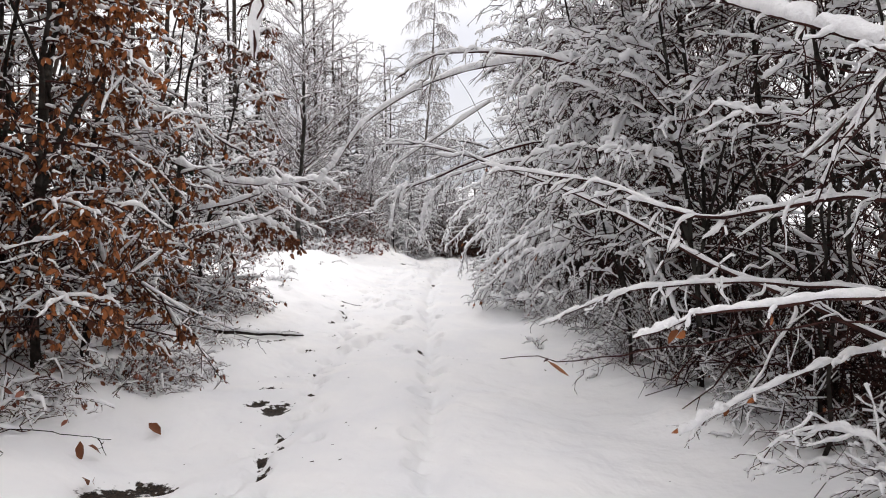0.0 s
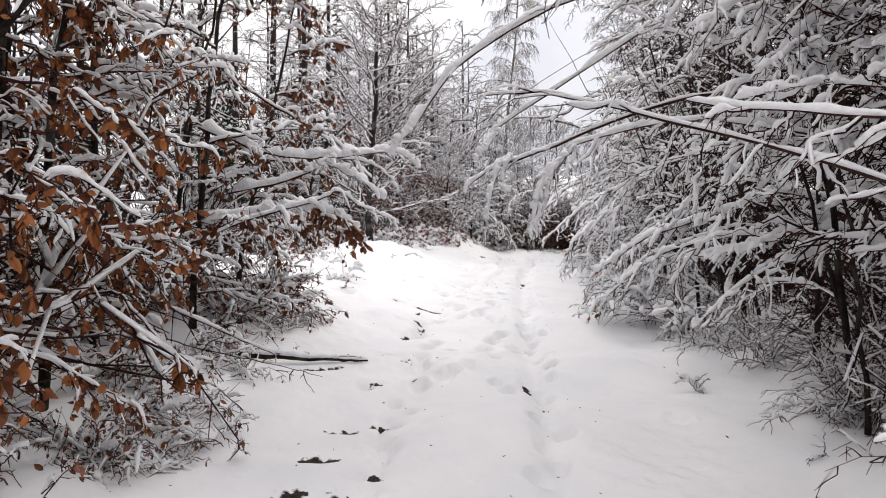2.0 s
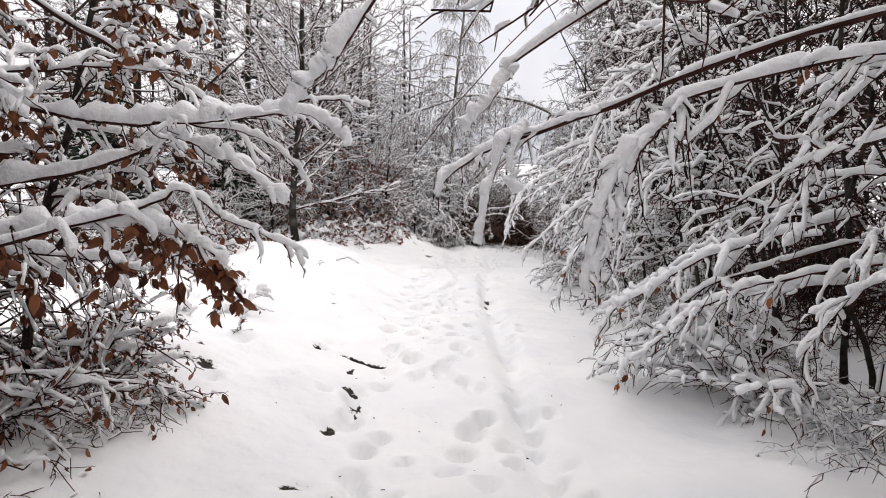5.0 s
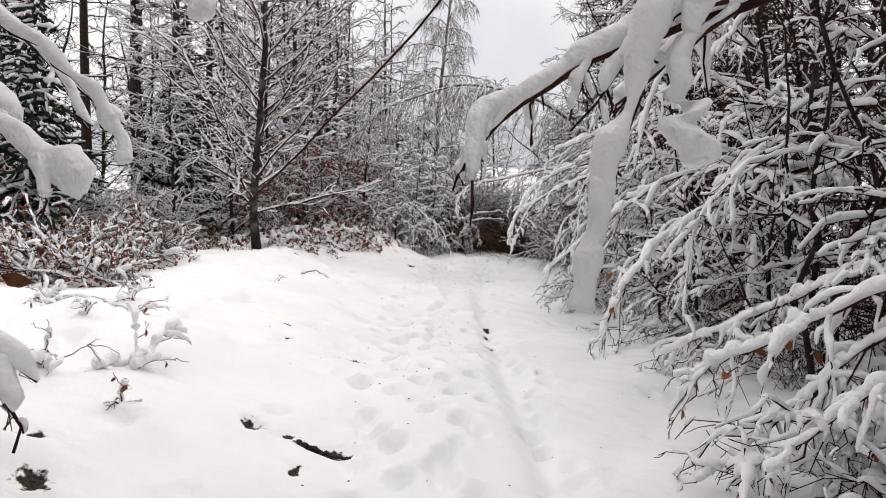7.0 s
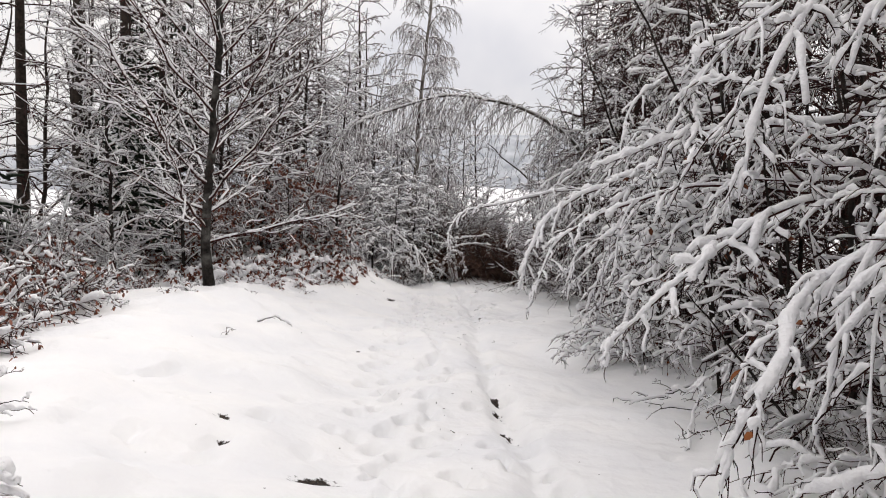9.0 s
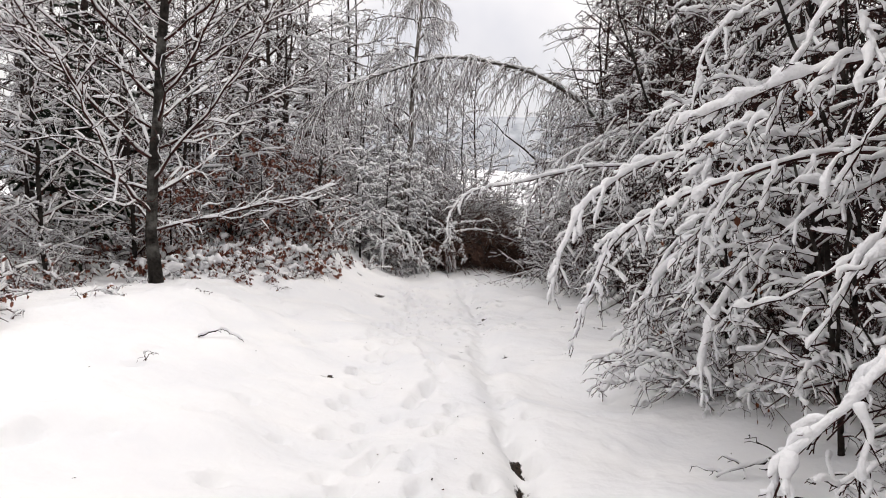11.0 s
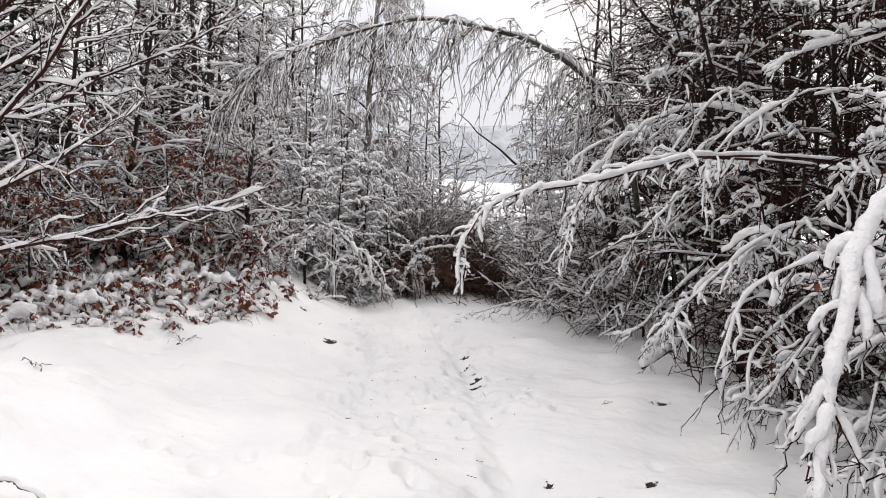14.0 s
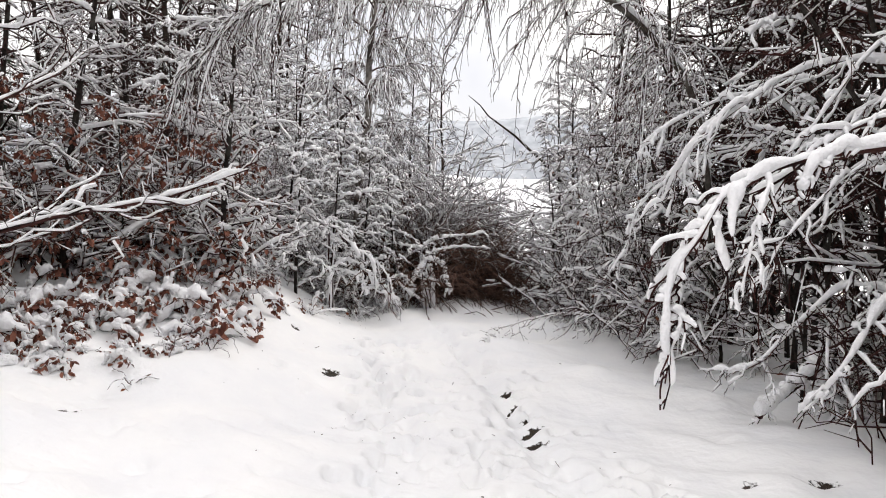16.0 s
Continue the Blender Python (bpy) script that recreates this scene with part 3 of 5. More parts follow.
def bough(root, points, r=0.014, thick=(0.028, 0.018, 0.011), per2=12, per3=4, ratio2=0.28, droop2=0.5, share=(1, 0.95, 0.6), steep=0.5, leaves=0, leaf_size=0.07, leaf_mat=None, wig=0.006, label="", angle2=45, fine=True, twig_r=1.0):
    """One long limb of the tree root, led through a few places."""
    P = curve(points, 20) - np.array(root.location)
    d = rng.normal(0, wig, P.shape)
    d[:, 0] = 0
    P = P + d
    L = np.array([np.linalg.norm(np.diff(P[0], axis=0), axis=1).sum()])
    levels = spray(P, L, taper([r], 20, 0.25), 1, per2, per3, ratio2, 0.5, angle2, 42, 0.05, droop2, 0.5, thick, twig_r)
    if fine:
        levels[0] = levels[0][:4] + ((20, 7, 10, 80),)
        levels[1] = levels[1][:4] + ((6, 4, 8, 15),)
        levels[2:] = [lv[:4] + ((3, 3, 5, 6),) for lv in levels[2:]]
    W, S = clothe(levels, np.array([0]), steep, share)
    limb = part("limb", W, TWIG, root, label)
    if S:
        part("snow", S, SNOW, limb, "thick lumpy snow along the limb", "stuff")
    if leaves:
        part("foliage", [leaves_on(levels[-1][0], leaves, leaf_size)], leaf_mat or LEAF, limb, "", "stuff")


def shrub(name, label, category, group, x, y, height, stems=14, splay=(35, 80), per2=9, per3=3, thick=(0.014, 0.010, 0.007), share=(0.8, 0.7, 0.4), leaves=0, leaf_size=0.06, leaf_mat=None, droop=0.3, lod=0,
          twig=None, ratio2=0.5, steep=0.4, base=0.12, twig_r=1.0, face=0.0, spread=180.0, r=0.006):
    """A bush of many thin stems from one foot."""
    root = thing(name, x, y, lie(x, y) - 0.03, label, category, group)
    az = np.radians(face + rng.uniform(-spread, spread, stems))
    el = np.radians(rng.uniform(splay[0], splay[1], stems))
    way = np.stack((np.cos(az) * np.cos(el), np.sin(az) * np.cos(el), np.sin(el)), axis=-1)
    start = np.stack((rng.normal(0, base, stems), rng.normal(0, base, stems), np.zeros(stems)), axis=-1)
    L = height * rng.uniform(0.6, 1.25, stems)
    n1 = DETAIL[lod][0][0]
    P1 = grow(start, way, L, droop * rng.uniform(0.3, 1.6, stems), n1, 0.22)
    levels = spray(P1, L, taper(np.full(stems, r), n1, 0.4), lod, per2, per3, ratio2, 0.5, 45, 45, 0.1, 0.25, 0.3, thick, twig_r)
    W, S = clothe(levels, np.arange(stems), steep, share)
    part("crown", W, twig or TWIG, root)
    if S:
        part("snow", S, SNOW, root, "", "stuff")
    if leaves:
        part("foliage", [leaves_on(levels[1][0] if not per3 else levels[2][0], leaves, leaf_size)], leaf_mat or LEAF_DARK, root, "", "stuff")
    return root


def plant(ob, x, y, size=1.0, turn=None, sink=0.03):
    turn = rng.uniform(0, 6.28) if turn is None else radians(turn)
    return copy_thing(ob, Matrix.Translation((x, y, lie(x, y) - sink)) @ Matrix.Rotation(turn, 4, "Z") @ Matrix.Scale(size, 4))


# ---- the hornbeam thicket on the east side ----
rng = np.random.default_rng(22)
HB, HG = "young hornbeam with snow-laden drooping branches beside the trail", "hornbeams beside the trail"
hornbeams = {}
for (x, y, h, ln) in ((2.75, 2.3, 4.4, -0.7), (2.95, 3.9, 4.6, -0.9), (2.35, 6.0, 4.8, -1.2), (2.65, 6.5, 5.4, -0.9), (2.2, 7.6, 5.0, -1.2), (2.5, 9.0, 5.2, -1.3), (2.3, 10.4, 5.2, -1.3),
                      (2.5, 11.9, 5.6, -1.2), (2.4, 13.3, 5.4, -1.2), (2.7, 14.7, 5.8, -1.2), (2.6, 16.2, 5.6, -1.2), (3.3, 17.7, 5.6, -0.9), (3.6, 19.3, 5.2, -0.8), (3.7, 21.2, 5.0, -0.8), (3.8, 23.0, 5.0, -0.8)):
    near = y < 7 or 8.5 < y < 11
    hornbeams[y] = tree("hornbeam", HB, "tree", HG, x, y, h, rng.uniform(0.024, 0.036), (ln * (0.7 if near else 1), rng.normal(-0.2, 0.2)), limbs=21 if y < 7 else 9 if near else 16, zone=(0.38 if y < 7 else 0.55 if near else 0.16, 1.0), face=188, spread=100,
                        rise=(14, 50) if near else (-5, 45), lod=2 if y < 8 else 1, reach=(1.2, 2.2) if near else (1.2, 2.15), droop=0.3 if near else 0.55, per2=16, per3=4, ratio2=0.38, ratio3=0.45, thick=(0.021, 0.017, 0.012), share=(1, 0.9, 0.5) if y < 5 else (1, 0.78, 0.42) if y < 18 else (0.9, 0.6, 0.25), forks=2, twig_r=0.9)
for (x, y, h) in ((1.9, 12.8, 2.4), (1.8, 14.0, 2.8), (1.9, 15.4, 2.6), (1.9, 16.9, 2.8), (2.6, 18.4, 2.6), (2.8, 20.0, 2.6), (3.1, 22.4, 3.0), (3.2, 24.0, 3.2), (2.6, 25.6, 2.4), (3.5, 26.6, 4.2), (4.3, 28.4, 4.6), (3.3, 28.8, 3.2)):
    tree("hornbeam", "low bushy hornbeam bowed under fresh snow", "tree", HG, x, y, h, 0.022, (-0.5, rng.normal(-0.1, 0.2)), limbs=15, zone=(0.05, 1.0), face=190, spread=115, rise=(-5, 50), reach=(0.8, 1.5), droop=0.55,
         per2=12, per3=4, ratio2=0.42, thick=(0.020, 0.016, 0.012), share=(1, 0.85, 0.4), forks=2, twig_r=1.0, split=False, leaves=14, leaf_mat=LEAF_DARK)
# the first four, beside the start and out of view, are added for shade
for k in range(27):
    x, y = (rng.uniform(2.9, 5.6) if k > 3 else rng.uniform(3.9, 5.6)), 1.2 + k * 0.95 + rng.normal(0, 0.3)
    tree("hornbeam", "slender hornbeam in the snowy thicket with bare dark stems", "tree", HG, x, y, rng.uniform(6, 8), rng.uniform(0.026, 0.045), (rng.normal(-0.6, 0.4), rng.normal(0, 0.3)),
         limbs=28, zone=(0.24 if y < 10 else 0.20, 0.98), face=180, spread=180, rise=(5, 50), reach=(1.2, 2.4), droop=0.3, per2=12, per3=4, ratio2=0.42, thick=(0.017, 0.013, 0.010), share=(0.9, 0.55, 0.2) if y < 10 else (0.65, 0.3, 0.05), split=False, lod=-1, forks=2, twig_r=1.3, taper_reach=0.35)

for k in range(12):
    x, y = rng.uniform(3.4, 6.2), 19.5 + k * 0.75
    tree("hornbeam", "slender hornbeam in the thicket with dark twigs and little snow", "tree", HG, x, y, rng.uniform(6, 8), rng.uniform(0.03, 0.045), (rng.normal(-0.6, 0.4), rng.normal(0, 0.3)),
         limbs=26, zone=(0.2, 0.98), rise=(5, 50), reach=(1.2, 2.4), droop=0.3, per2=11, per3=4, ratio2=0.42, thick=(0.012, 0.010, 0.008), share=(0.5, 0.2, 0.0), split=False, lod=-1, forks=2, twig_r=1.6, taper_reach=0.35)

for (x, y) in ((2.05, 6.5), (2.2, 6.25), (2.55, 5.7), (2.9, 6.1), (3.1, 5.5), (3.3, 6.4), (2.0, 7.0), (3.5, 5.9), (2.75, 7.2), (3.2, 7.4), (1.9, 10.9), (2.15, 11.3), (1.75, 11.8), (2.4, 10.2), (2.0, 12.2), (2.6, 11.6), (2.3, 12.6)):
    tree("hornbeam", "thin dark bare stem at the edge of the thicket", "tree", HG, x, y, rng.uniform(3.0, 5), rng.uniform(0.012, 0.026), (rng.normal(-0.3, 0.5), rng.normal(0, 0.3)), crook=0.035, limbs=9, zone=(0.3, 1.0), rise=(10, 50), reach=(0.8, 1.5),
         droop=0.3, per2=9, per3=4, thick=(0.013, 0.009, 0.006), share=(0.9, 0.6, 0.0), split=False, lod=0, twig_r=1.6)

for (x, y) in ((2.45, 4.3), (2.75, 4.75), (3.15, 4.9), (2.95, 3.7), (3.35, 4.3), (3.05, 5.25), (2.6, 5.2)):
    tree("hornbeam", "thin dark bare stem at the edge of the thicket", "tree", HG, x, y, rng.uniform(3.0, 4.5), rng.uniform(0.012, 0.02), (rng.normal(-0.3, 0.4), rng.normal(0, 0.3)), crook=0.03, limbs=6, zone=(0.5, 1.0), rise=(10, 50), reach=(0.7, 1.2),
         droop=0.3, per2=9, per3=4, thick=(0.013, 0.009, 0.006), share=(1, 0.9, 0.2), split=False, lod=0, twig_r=1.3)

# hornbeams added with crowns above the view, to shade the ground below
for (x, y) in ((3.2, 2.6), (3.5, 4.2), (3.1, 5.6), (3.6, 7.0), (3.0, 8.2)):
    tree("hornbeam", "tall hornbeam added to shade the trail with its snowy crown", "tree", HG, x, y, rng.uniform(6.5, 7.5), rng.uniform(0.035, 0.045), (-1.0, rng.normal(0, 0.3)), limbs=34, zone=(0.52, 1.0), rise=(0, 45), reach=(1.6, 2.6), droop=0.3,
         per2=13, per3=4, ratio2=0.45, thick=(0.018, 0.015, 0.012), share=(1, 0.85, 0.5), split=False, lod=-1, twig_r=1.2, taper_reach=0.3)

# long limbs over the trail
rng = np.random.default_rng(23)
bough(hornbeams[2.3], ((2.7, 2.4, 1.45), (1.9, 2.35, 1.36), (1.44, 2.2, 1.31), (0.96, 2.2, 1.28), (0.78, 2.19, 1.24), (0.62, 2.18, 1.18)), 0.011, (0.017, 0.008, 0.005), 10, 2, ratio2=0.06, leaves=3)
bough(hornbeams[2.3], ((2.6, 2.4, 1.2), (1.5, 2.3, 1.22), (0.9, 2.22, 1.17), (0.5, 2.17, 1.12), (0.18, 2.15, 1.13)), 0.005, (0, 0, 0), 5, 1, ratio2=0.02, share=(0, 0, 0), leaves=1, leaf_size=0.08, fine=False)
bough(hornbeams[2.3], ((2.7, 2.2, 1.85), (2.1, 2.1, 1.98), (1.57, 2.4, 2.17), (1.35, 3.0, 2.5), (1.1, 3.6, 2.8)), 0.014, (0.020, 0.012, 0.008), 16, 4, ratio2=0.16)
bough(hornbeams[2.3], ((2.5, 2.2, 3.1), (1.2, 1.8, 2.9), (0.1, 1.6, 2.55), (-0.30, 1.6, 2.36), (-0.38, 1.6, 2.22), (-0.42, 1.6, 2.1)), 0.006, (0.016, 0.010, 0.006), 8, 2, ratio2=0.06, share=(1, 0.5, 0.2), steep=0.7)
bough(hornbeams[3.9], ((2.9, 3.6, 1.6), (2.3, 3.7, 1.68), (1.6, 4.08, 1.57), (1.03, 4.6, 1.80), (0.29, 5.2, 1.97)), 0.015, (0.019, 0.012, 0.008), 20, 4, ratio2=0.16)
bough(hornbeams[3.9], ((2.95, 3.9, 0.7), (2.35, 4.3, 1.0), (1.95, 4.99, 1.23), (1.3, 5.7, 1.68), (0.37, 6.8, 2.12), (-0.2, 7.1, 2.3), (-0.66, 7.36, 2.33)), 0.018, (0.018, 0.011, 0.007), 20, 4, ratio2=0.14)
bough(hornbeams[3.9], ((2.9, 4.1, 1.1), (1.97, 4.2, 1.15), (1.19, 4.2, 1.10), (0.62, 4.25, 0.87)), 0.012, (0.022, 0.013, 0.008), 12, 3, ratio2=0.10)
bough(hornbeams[3.9], ((2.9, 4.0, 0.8), (2.38, 4.0, 0.70), (1.74, 4.0, 0.42), (1.44, 4.0, 0.24)), 0.011, (0.019, 0.012, 0.007), 12, 3, ratio2=0.13, leaves=4)
bough(hornbeams[6.0], ((2.6, 6.0, 2.35), (1.85, 6.0, 2.72), (1.2, 6.2, 2.95), (0.53, 6.5, 3.12), (-0.1, 6.8, 3.15), (-0.5, 7.0, 2.95)), 0.018, (0.021, 0.012, 0.008), 20, 5, ratio2=0.18, droop2=0.60)
bough(hornbeams[7.6], ((2.2, 7.7, 2.3), (1.2, 8.1, 2.45), (0.3, 8.4, 2.2), (-0.2, 8.55, 2.0), (-0.45, 8.6, 1.9), (-0.59, 8.6, 1.86), (-0.74, 8.6, 1.77), (-0.85, 8.6, 1.68)), 0.016, (0.029, 0.017, 0.010), 14, 3, ratio2=0.08, droop2=0.7)
bough(hornbeams[7.6], ((-0.42, 8.56, 1.93), (-0.53, 8.52, 1.89), (-0.58, 8.5, 1.77), (-0.62, 8.5, 1.63), (-0.64, 8.5, 1.5), (-0.65, 8.5, 1.38)), 0.006, (0.024, 0.0, 0.0), 3, 1, ratio2=0.03, steep=0.95, wig=0.002)
bough(hornbeams[7.6], ((-0.44, 8.56, 1.96), (-0.49, 8.5, 1.88), (-0.51, 8.5, 1.77), (-0.49, 8.5, 1.63)), 0.005, (0.026, 0.0, 0.0), 3, 1, ratio2=0.03, steep=0.95, wig=0.002)
bough(hornbeams[7.6], ((0.6, 7.8, 2.9), (-0.49, 8.1, 2.22), (-0.55, 8.1, 2.13), (-0.66, 8.1, 2.0), (-0.76, 8.1, 1.88)), 0.007, (0.021, 0.010, 0.006), 5, 1, ratio2=0.03, steep=0.9, wig=0.004)
bough(hornbeams[7.6], ((2.1, 7.6, 2.0), (1.0, 7.8, 2.2), (0.13, 7.85, 2.02), (0.05, 7.85, 1.95), (-0.04, 7.85, 1.86), (-0.13, 7.85, 1.76), (-0.2, 7.85, 1.59), (-0.24, 7.85, 1.43), (-0.26, 7.85, 1.26)), 0.009, (0.020, 0.013, 0.008), 30, 3, ratio2=0.07, droop2=0.9, steep=0.8, leaves=9, leaf_size=0.06, leaf_mat=LEAF_DARK)
bough(hornbeams[7.6], ((-0.02, 7.85, 1.88), (-0.11, 7.85, 1.74), (-0.13, 7.85, 1.6), (-0.17, 7.85, 1.48), (-0.22, 7.85, 1.33)), 0.006, (0.019, 0.012, 0.008), 8, 2, ratio2=0.10, droop2=0.9, steep=0.9)
bough(hornbeams[7.6], ((1.9, 7.7, 3.2), (0.6, 7.95, 2.95), (-0.3, 8.15, 2.5), (-0.72, 8.28, 2.1), (-0.95, 8.33, 1.82), (-1.09, 8.24, 1.65), (-1.14, 8.15, 1.575), (-1.17, 8.08, 1.53)), 0.0032, (0.0, 0.0, 0.0), 5, 1, ratio2=0.012, share=(0, 0, 0), wig=0.0015, twig_r=0.3, label="bare dark twig end")
bough(hornbeams[9.0], ((2.4, 9.2, 1.3), (1.6, 9.6, 1.15), (1.1, 10.1, 0.85), (0.75, 10.25, 0.5), (0.55, 10.4, 0.28)), 0.012, (0.034, 0.027, 0.017), 22, 4, ratio2=0.15, droop2=0.80, leaves=10)
bough(hornbeams[10.4], ((2.2, 10.2, 1.5), (1.25, 10.5, 1.15), (0.9, 10.7, 0.88), (0.68, 11.0, 0.66), (0.6, 11.2, 0.5)), 0.012, (0.030, 0.026, 0.018), 22, 3, ratio2=0.2, droop2=0.8, leaves=8, leaf_mat=LEAF_DARK)
bough(hornbeams[10.4], ((2.2, 10.2, 1.3), (1.27, 10.5, 0.93), (0.96, 10.5, 0.67), (0.77, 10.55, 0.48), (0.66, 10.5, 0.18)), 0.012, (0.030, 0.026, 0.018), 22, 3, ratio2=0.2, droop2=0.8, leaves=8, leaf_mat=LEAF_DARK)
bough(hornbeams[10.4], ((2.2, 10.2, 1.0), (1.5, 10.4, 0.85), (1.29, 10.5, 0.7), (1.17, 10.5, 0.47), (1.08, 10.5, 0.2)), 0.010, (0.028, 0.024, 0.016), 20, 3, ratio2=0.24, droop2=0.8, leaves=8, leaf_mat=LEAF_DARK)
bough(hornbeams[10.4], ((2.3, 10.4, 1.7), (1.7, 10.9, 1.35), (1.2, 11.6, 0.85), (0.8, 12.3, 0.38)), 0.012, (0.030, 0.024, 0.015), 24, 4, ratio2=0.13, droop2=0.80)
bough(hornbeams[11.9], ((2.3, 11.9, 2.0), (1.6, 12.3, 1.75), (0.99, 12.6, 1.33), (0.45, 12.0, 1.0), (0.33, 12.2, 0.55)), 0.013, (0.024, 0.020, 0.014), 26, 4, ratio2=0.12, droop2=0.80, leaves=6)
bough(hornbeams[13.3], ((2.3, 13.3, 1.9), (1.2, 13.2, 1.75), (0.5, 13.1, 1.3), (0.05, 13.07, 0.9)), 0.013, (0.024, 0.020, 0.014), 28, 4, ratio2=0.11, droop2=0.70)
bough(hornbeams[14.7], ((2.5, 14.5, 2.45), (1.6, 14.37, 2.39), (1.1, 14.5, 2.33), (0.4, 14.7, 2.05)), 0.014, (0.022, 0.018, 0.013), 26, 4, ratio2=0.12)
bough(hornbeams[14.7], ((2.4, 14.9, 1.9), (1.4, 14.9, 1.95), (0.75, 15.0, 1.75), (0.29, 15.0, 1.52), (0.1, 15.0, 1.25), (0.0, 15.0, 0.9)), 0.013, (0.022, 0.017, 0.012), 30, 4, ratio2=0.08, droop2=0.7)
bough(hornbeams[16.2], ((2.4, 16.3, 1.95), (1.18, 16.6, 2.0), (0.5, 16.4, 1.7), (0.2, 16.2, 1.3), (0.1, 16.1, 0.9)), 0.013, (0.023, 0.017, 0.012), 30, 4, ratio2=0.08, droop2=0.7)
bough(hornbeams[17.7], ((2.7, 18.8, 2.0), (1.33, 18.7, 2.02), (0.6, 18.3, 1.9), (0.1, 18.15, 1.78), (-0.25, 18.2, 1.71), (-0.42, 18.2, 1.62), (-0.52, 18.2, 1.45), (-0.53, 18.2, 1.22)), 0.010, (0.015, 0.010, 0.007), 40, 4, ratio2=0.06, droop2=0.8)
bough(hornbeams[19.3], ((3.0, 19.6, 2.0), (1.6, 19.5, 2.08), (0.98, 19.4, 1.99), (0.66, 19.4, 1.8), (0.48, 19.4, 1.5), (0.45, 19.4, 1.22)), 0.012, (0.014, 0.011, 0.008), 34, 4, ratio2=0.07, droop2=0.6)
bough(hornbeams[21.2], ((4.7, 22.5, 0.95), (3.6, 22.25, 0.5), (2.75, 21.95, 0.1), (2.15, 21.7, -0.15)), 0.06, (0.065, 0.024, 0.012), 12, 4, ratio2=0.15, droop2=0.4, label="fallen snow-covered stem leaning on the ground")
bough(hornbeams[23.0], ((3.4, 24.2, 0.6), (2.4, 25.4, 0.2), (1.6, 26.2, -0.12), (0.95, 26.6, -0.38)), 0.012, (0.012, 0.008, 0.005), 18, 3, ratio2=0.24, droop2=0.2, share=(1, 0.7, 0.2), label="low limb fanned out on the snow")
bough(hornbeams[13.3], ((2.2, 13.2, 0.5), (1.6, 13.0, 0.28), (1.0, 12.9, 0.12)), 0.009, (0.010, 0.006, 0.004), 12, 2, ratio2=0.2, droop2=0.15, share=(0.8, 0.4, 0.1))
bough(hornbeams[14.7], ((2.3, 14.4, 0.5), (1.6, 14.1, 0.25), (0.85, 13.9, 0.08)), 0.009, (0.010, 0.006, 0.004), 12, 2, ratio2=0.2, droop2=0.15, share=(0.8, 0.4, 0.1))

for k in range(28):
    y = 12.0 + k * 0.42
    home = min(hornbeams, key=lambda h: abs(h - y))
    z = rng.uniform(0.7, 3.3)
    tip = rng.uniform(0.7, 1.25) + 0.8 * float(step01(15, 22, y))
    a = np.array(hornbeams[home].location)
    bough(hornbeams[home], ((a[0] - 0.5, a[1], z), ((a[0] - 0.5 + tip) / 2 + 0.1, (a[1] + y) / 2, z + rng.uniform(0.0, 0.25)), (tip + 0.15, y, z - rng.uniform(0.2, 0.5)), (tip, y + rng.normal(0, 0.2), max(0.12, z - rng.uniform(0.6, 1.2)))),
          0.010, (0.021, 0.018, 0.013), 15, 4, ratio2=0.2, droop2=0.55, share=(1, 0.9, 0.5), fine=False)

for k in range(18):
    y = 6.3 + k * 0.2
    home = min((6.0, 6.5, 7.6, 9.0), key=lambda h: abs(h - y))
    z = rng.uniform(1.0, 3.2)
    tip = rng.uniform(1.0, 1.6)
    a = np.array(hornbeams[home].location)
    bough(hornbeams[home], ((a[0] + 0.3, a[1], z - 0.15), (a[0] - 0.3, (a[1] + y) / 2, z + 0.1), (tip + 0.3, y, z + rng.uniform(-0.1, 0.25)), (tip, y + rng.normal(0, 0.2), z - rng.uniform(0.0, 0.5))),
          0.011, (0.024, 0.019, 0.013), 17, 4, ratio2=0.26, droop2=0.5, share=(1, 0.9, 0.55))

# ---- beeches on the west bank ----
rng = np.random.default_rng(24)
BG = "beeches on the bank"
beeches = {}
for (x, y, h, ln, lv) in ((-3.2, 5.2, 4.8, 0.35, 3200), (-3.25, 5.95, 4.6, 0.6, 600), (-3.9, 4.4, 5.0, 0.3, 2200), (-4.1, 6.8, 5.0, 0.5, 500)):
    beeches[y] = tree("beech", "young beech with copper winter leaves and snow on the bank", "tree", BG, x, y, h, 0.036, (ln, rng.normal(0, 0.2)), limbs=23, zone=(0.14, 0.98), face=-10, spread=120, rise=(-5, 40),
                      reach=(0.9, 1.8), droop=0.3, per2=11, per3=4, thick=(0.011, 0.010, 0.008), share=(0.7, 0.5, 0.22) if lv > 1000 else (1, 0.85, 0.4), leaves=int(lv * 1.5), leaf_size=0.063, forks=1, twig_r=0.8, lod=2)
for (x, y, h, ln, lv) in ((-3.4, 8.2, 4.8, 0.7, 700), (-3.4, 9.2, 3.8, 0.8, 1300), (-4.2, 9.4, 5.0, 0.5, 250), (-3.7, 7.2, 4.8, 0.7, 600)):
    beeches[y] = tree("beech", "snow-covered beech sapling with a few russet leaves", "tree", BG, x, y, h, 0.034, (ln, rng.normal(0, 0.2)), limbs=17, zone=(0.06, 0.98), face=-25, spread=120, rise=(0, 45),
                      reach=(0.9, 1.7), droop=0.30, per2=13, per3=4, ratio2=0.42, thick=(0.019, 0.016, 0.011), share=(1, 0.85, 0.45), leaves=lv, leaf_mat=LEAF_DARK, forks=1, twig_r=0.85, lod=2)
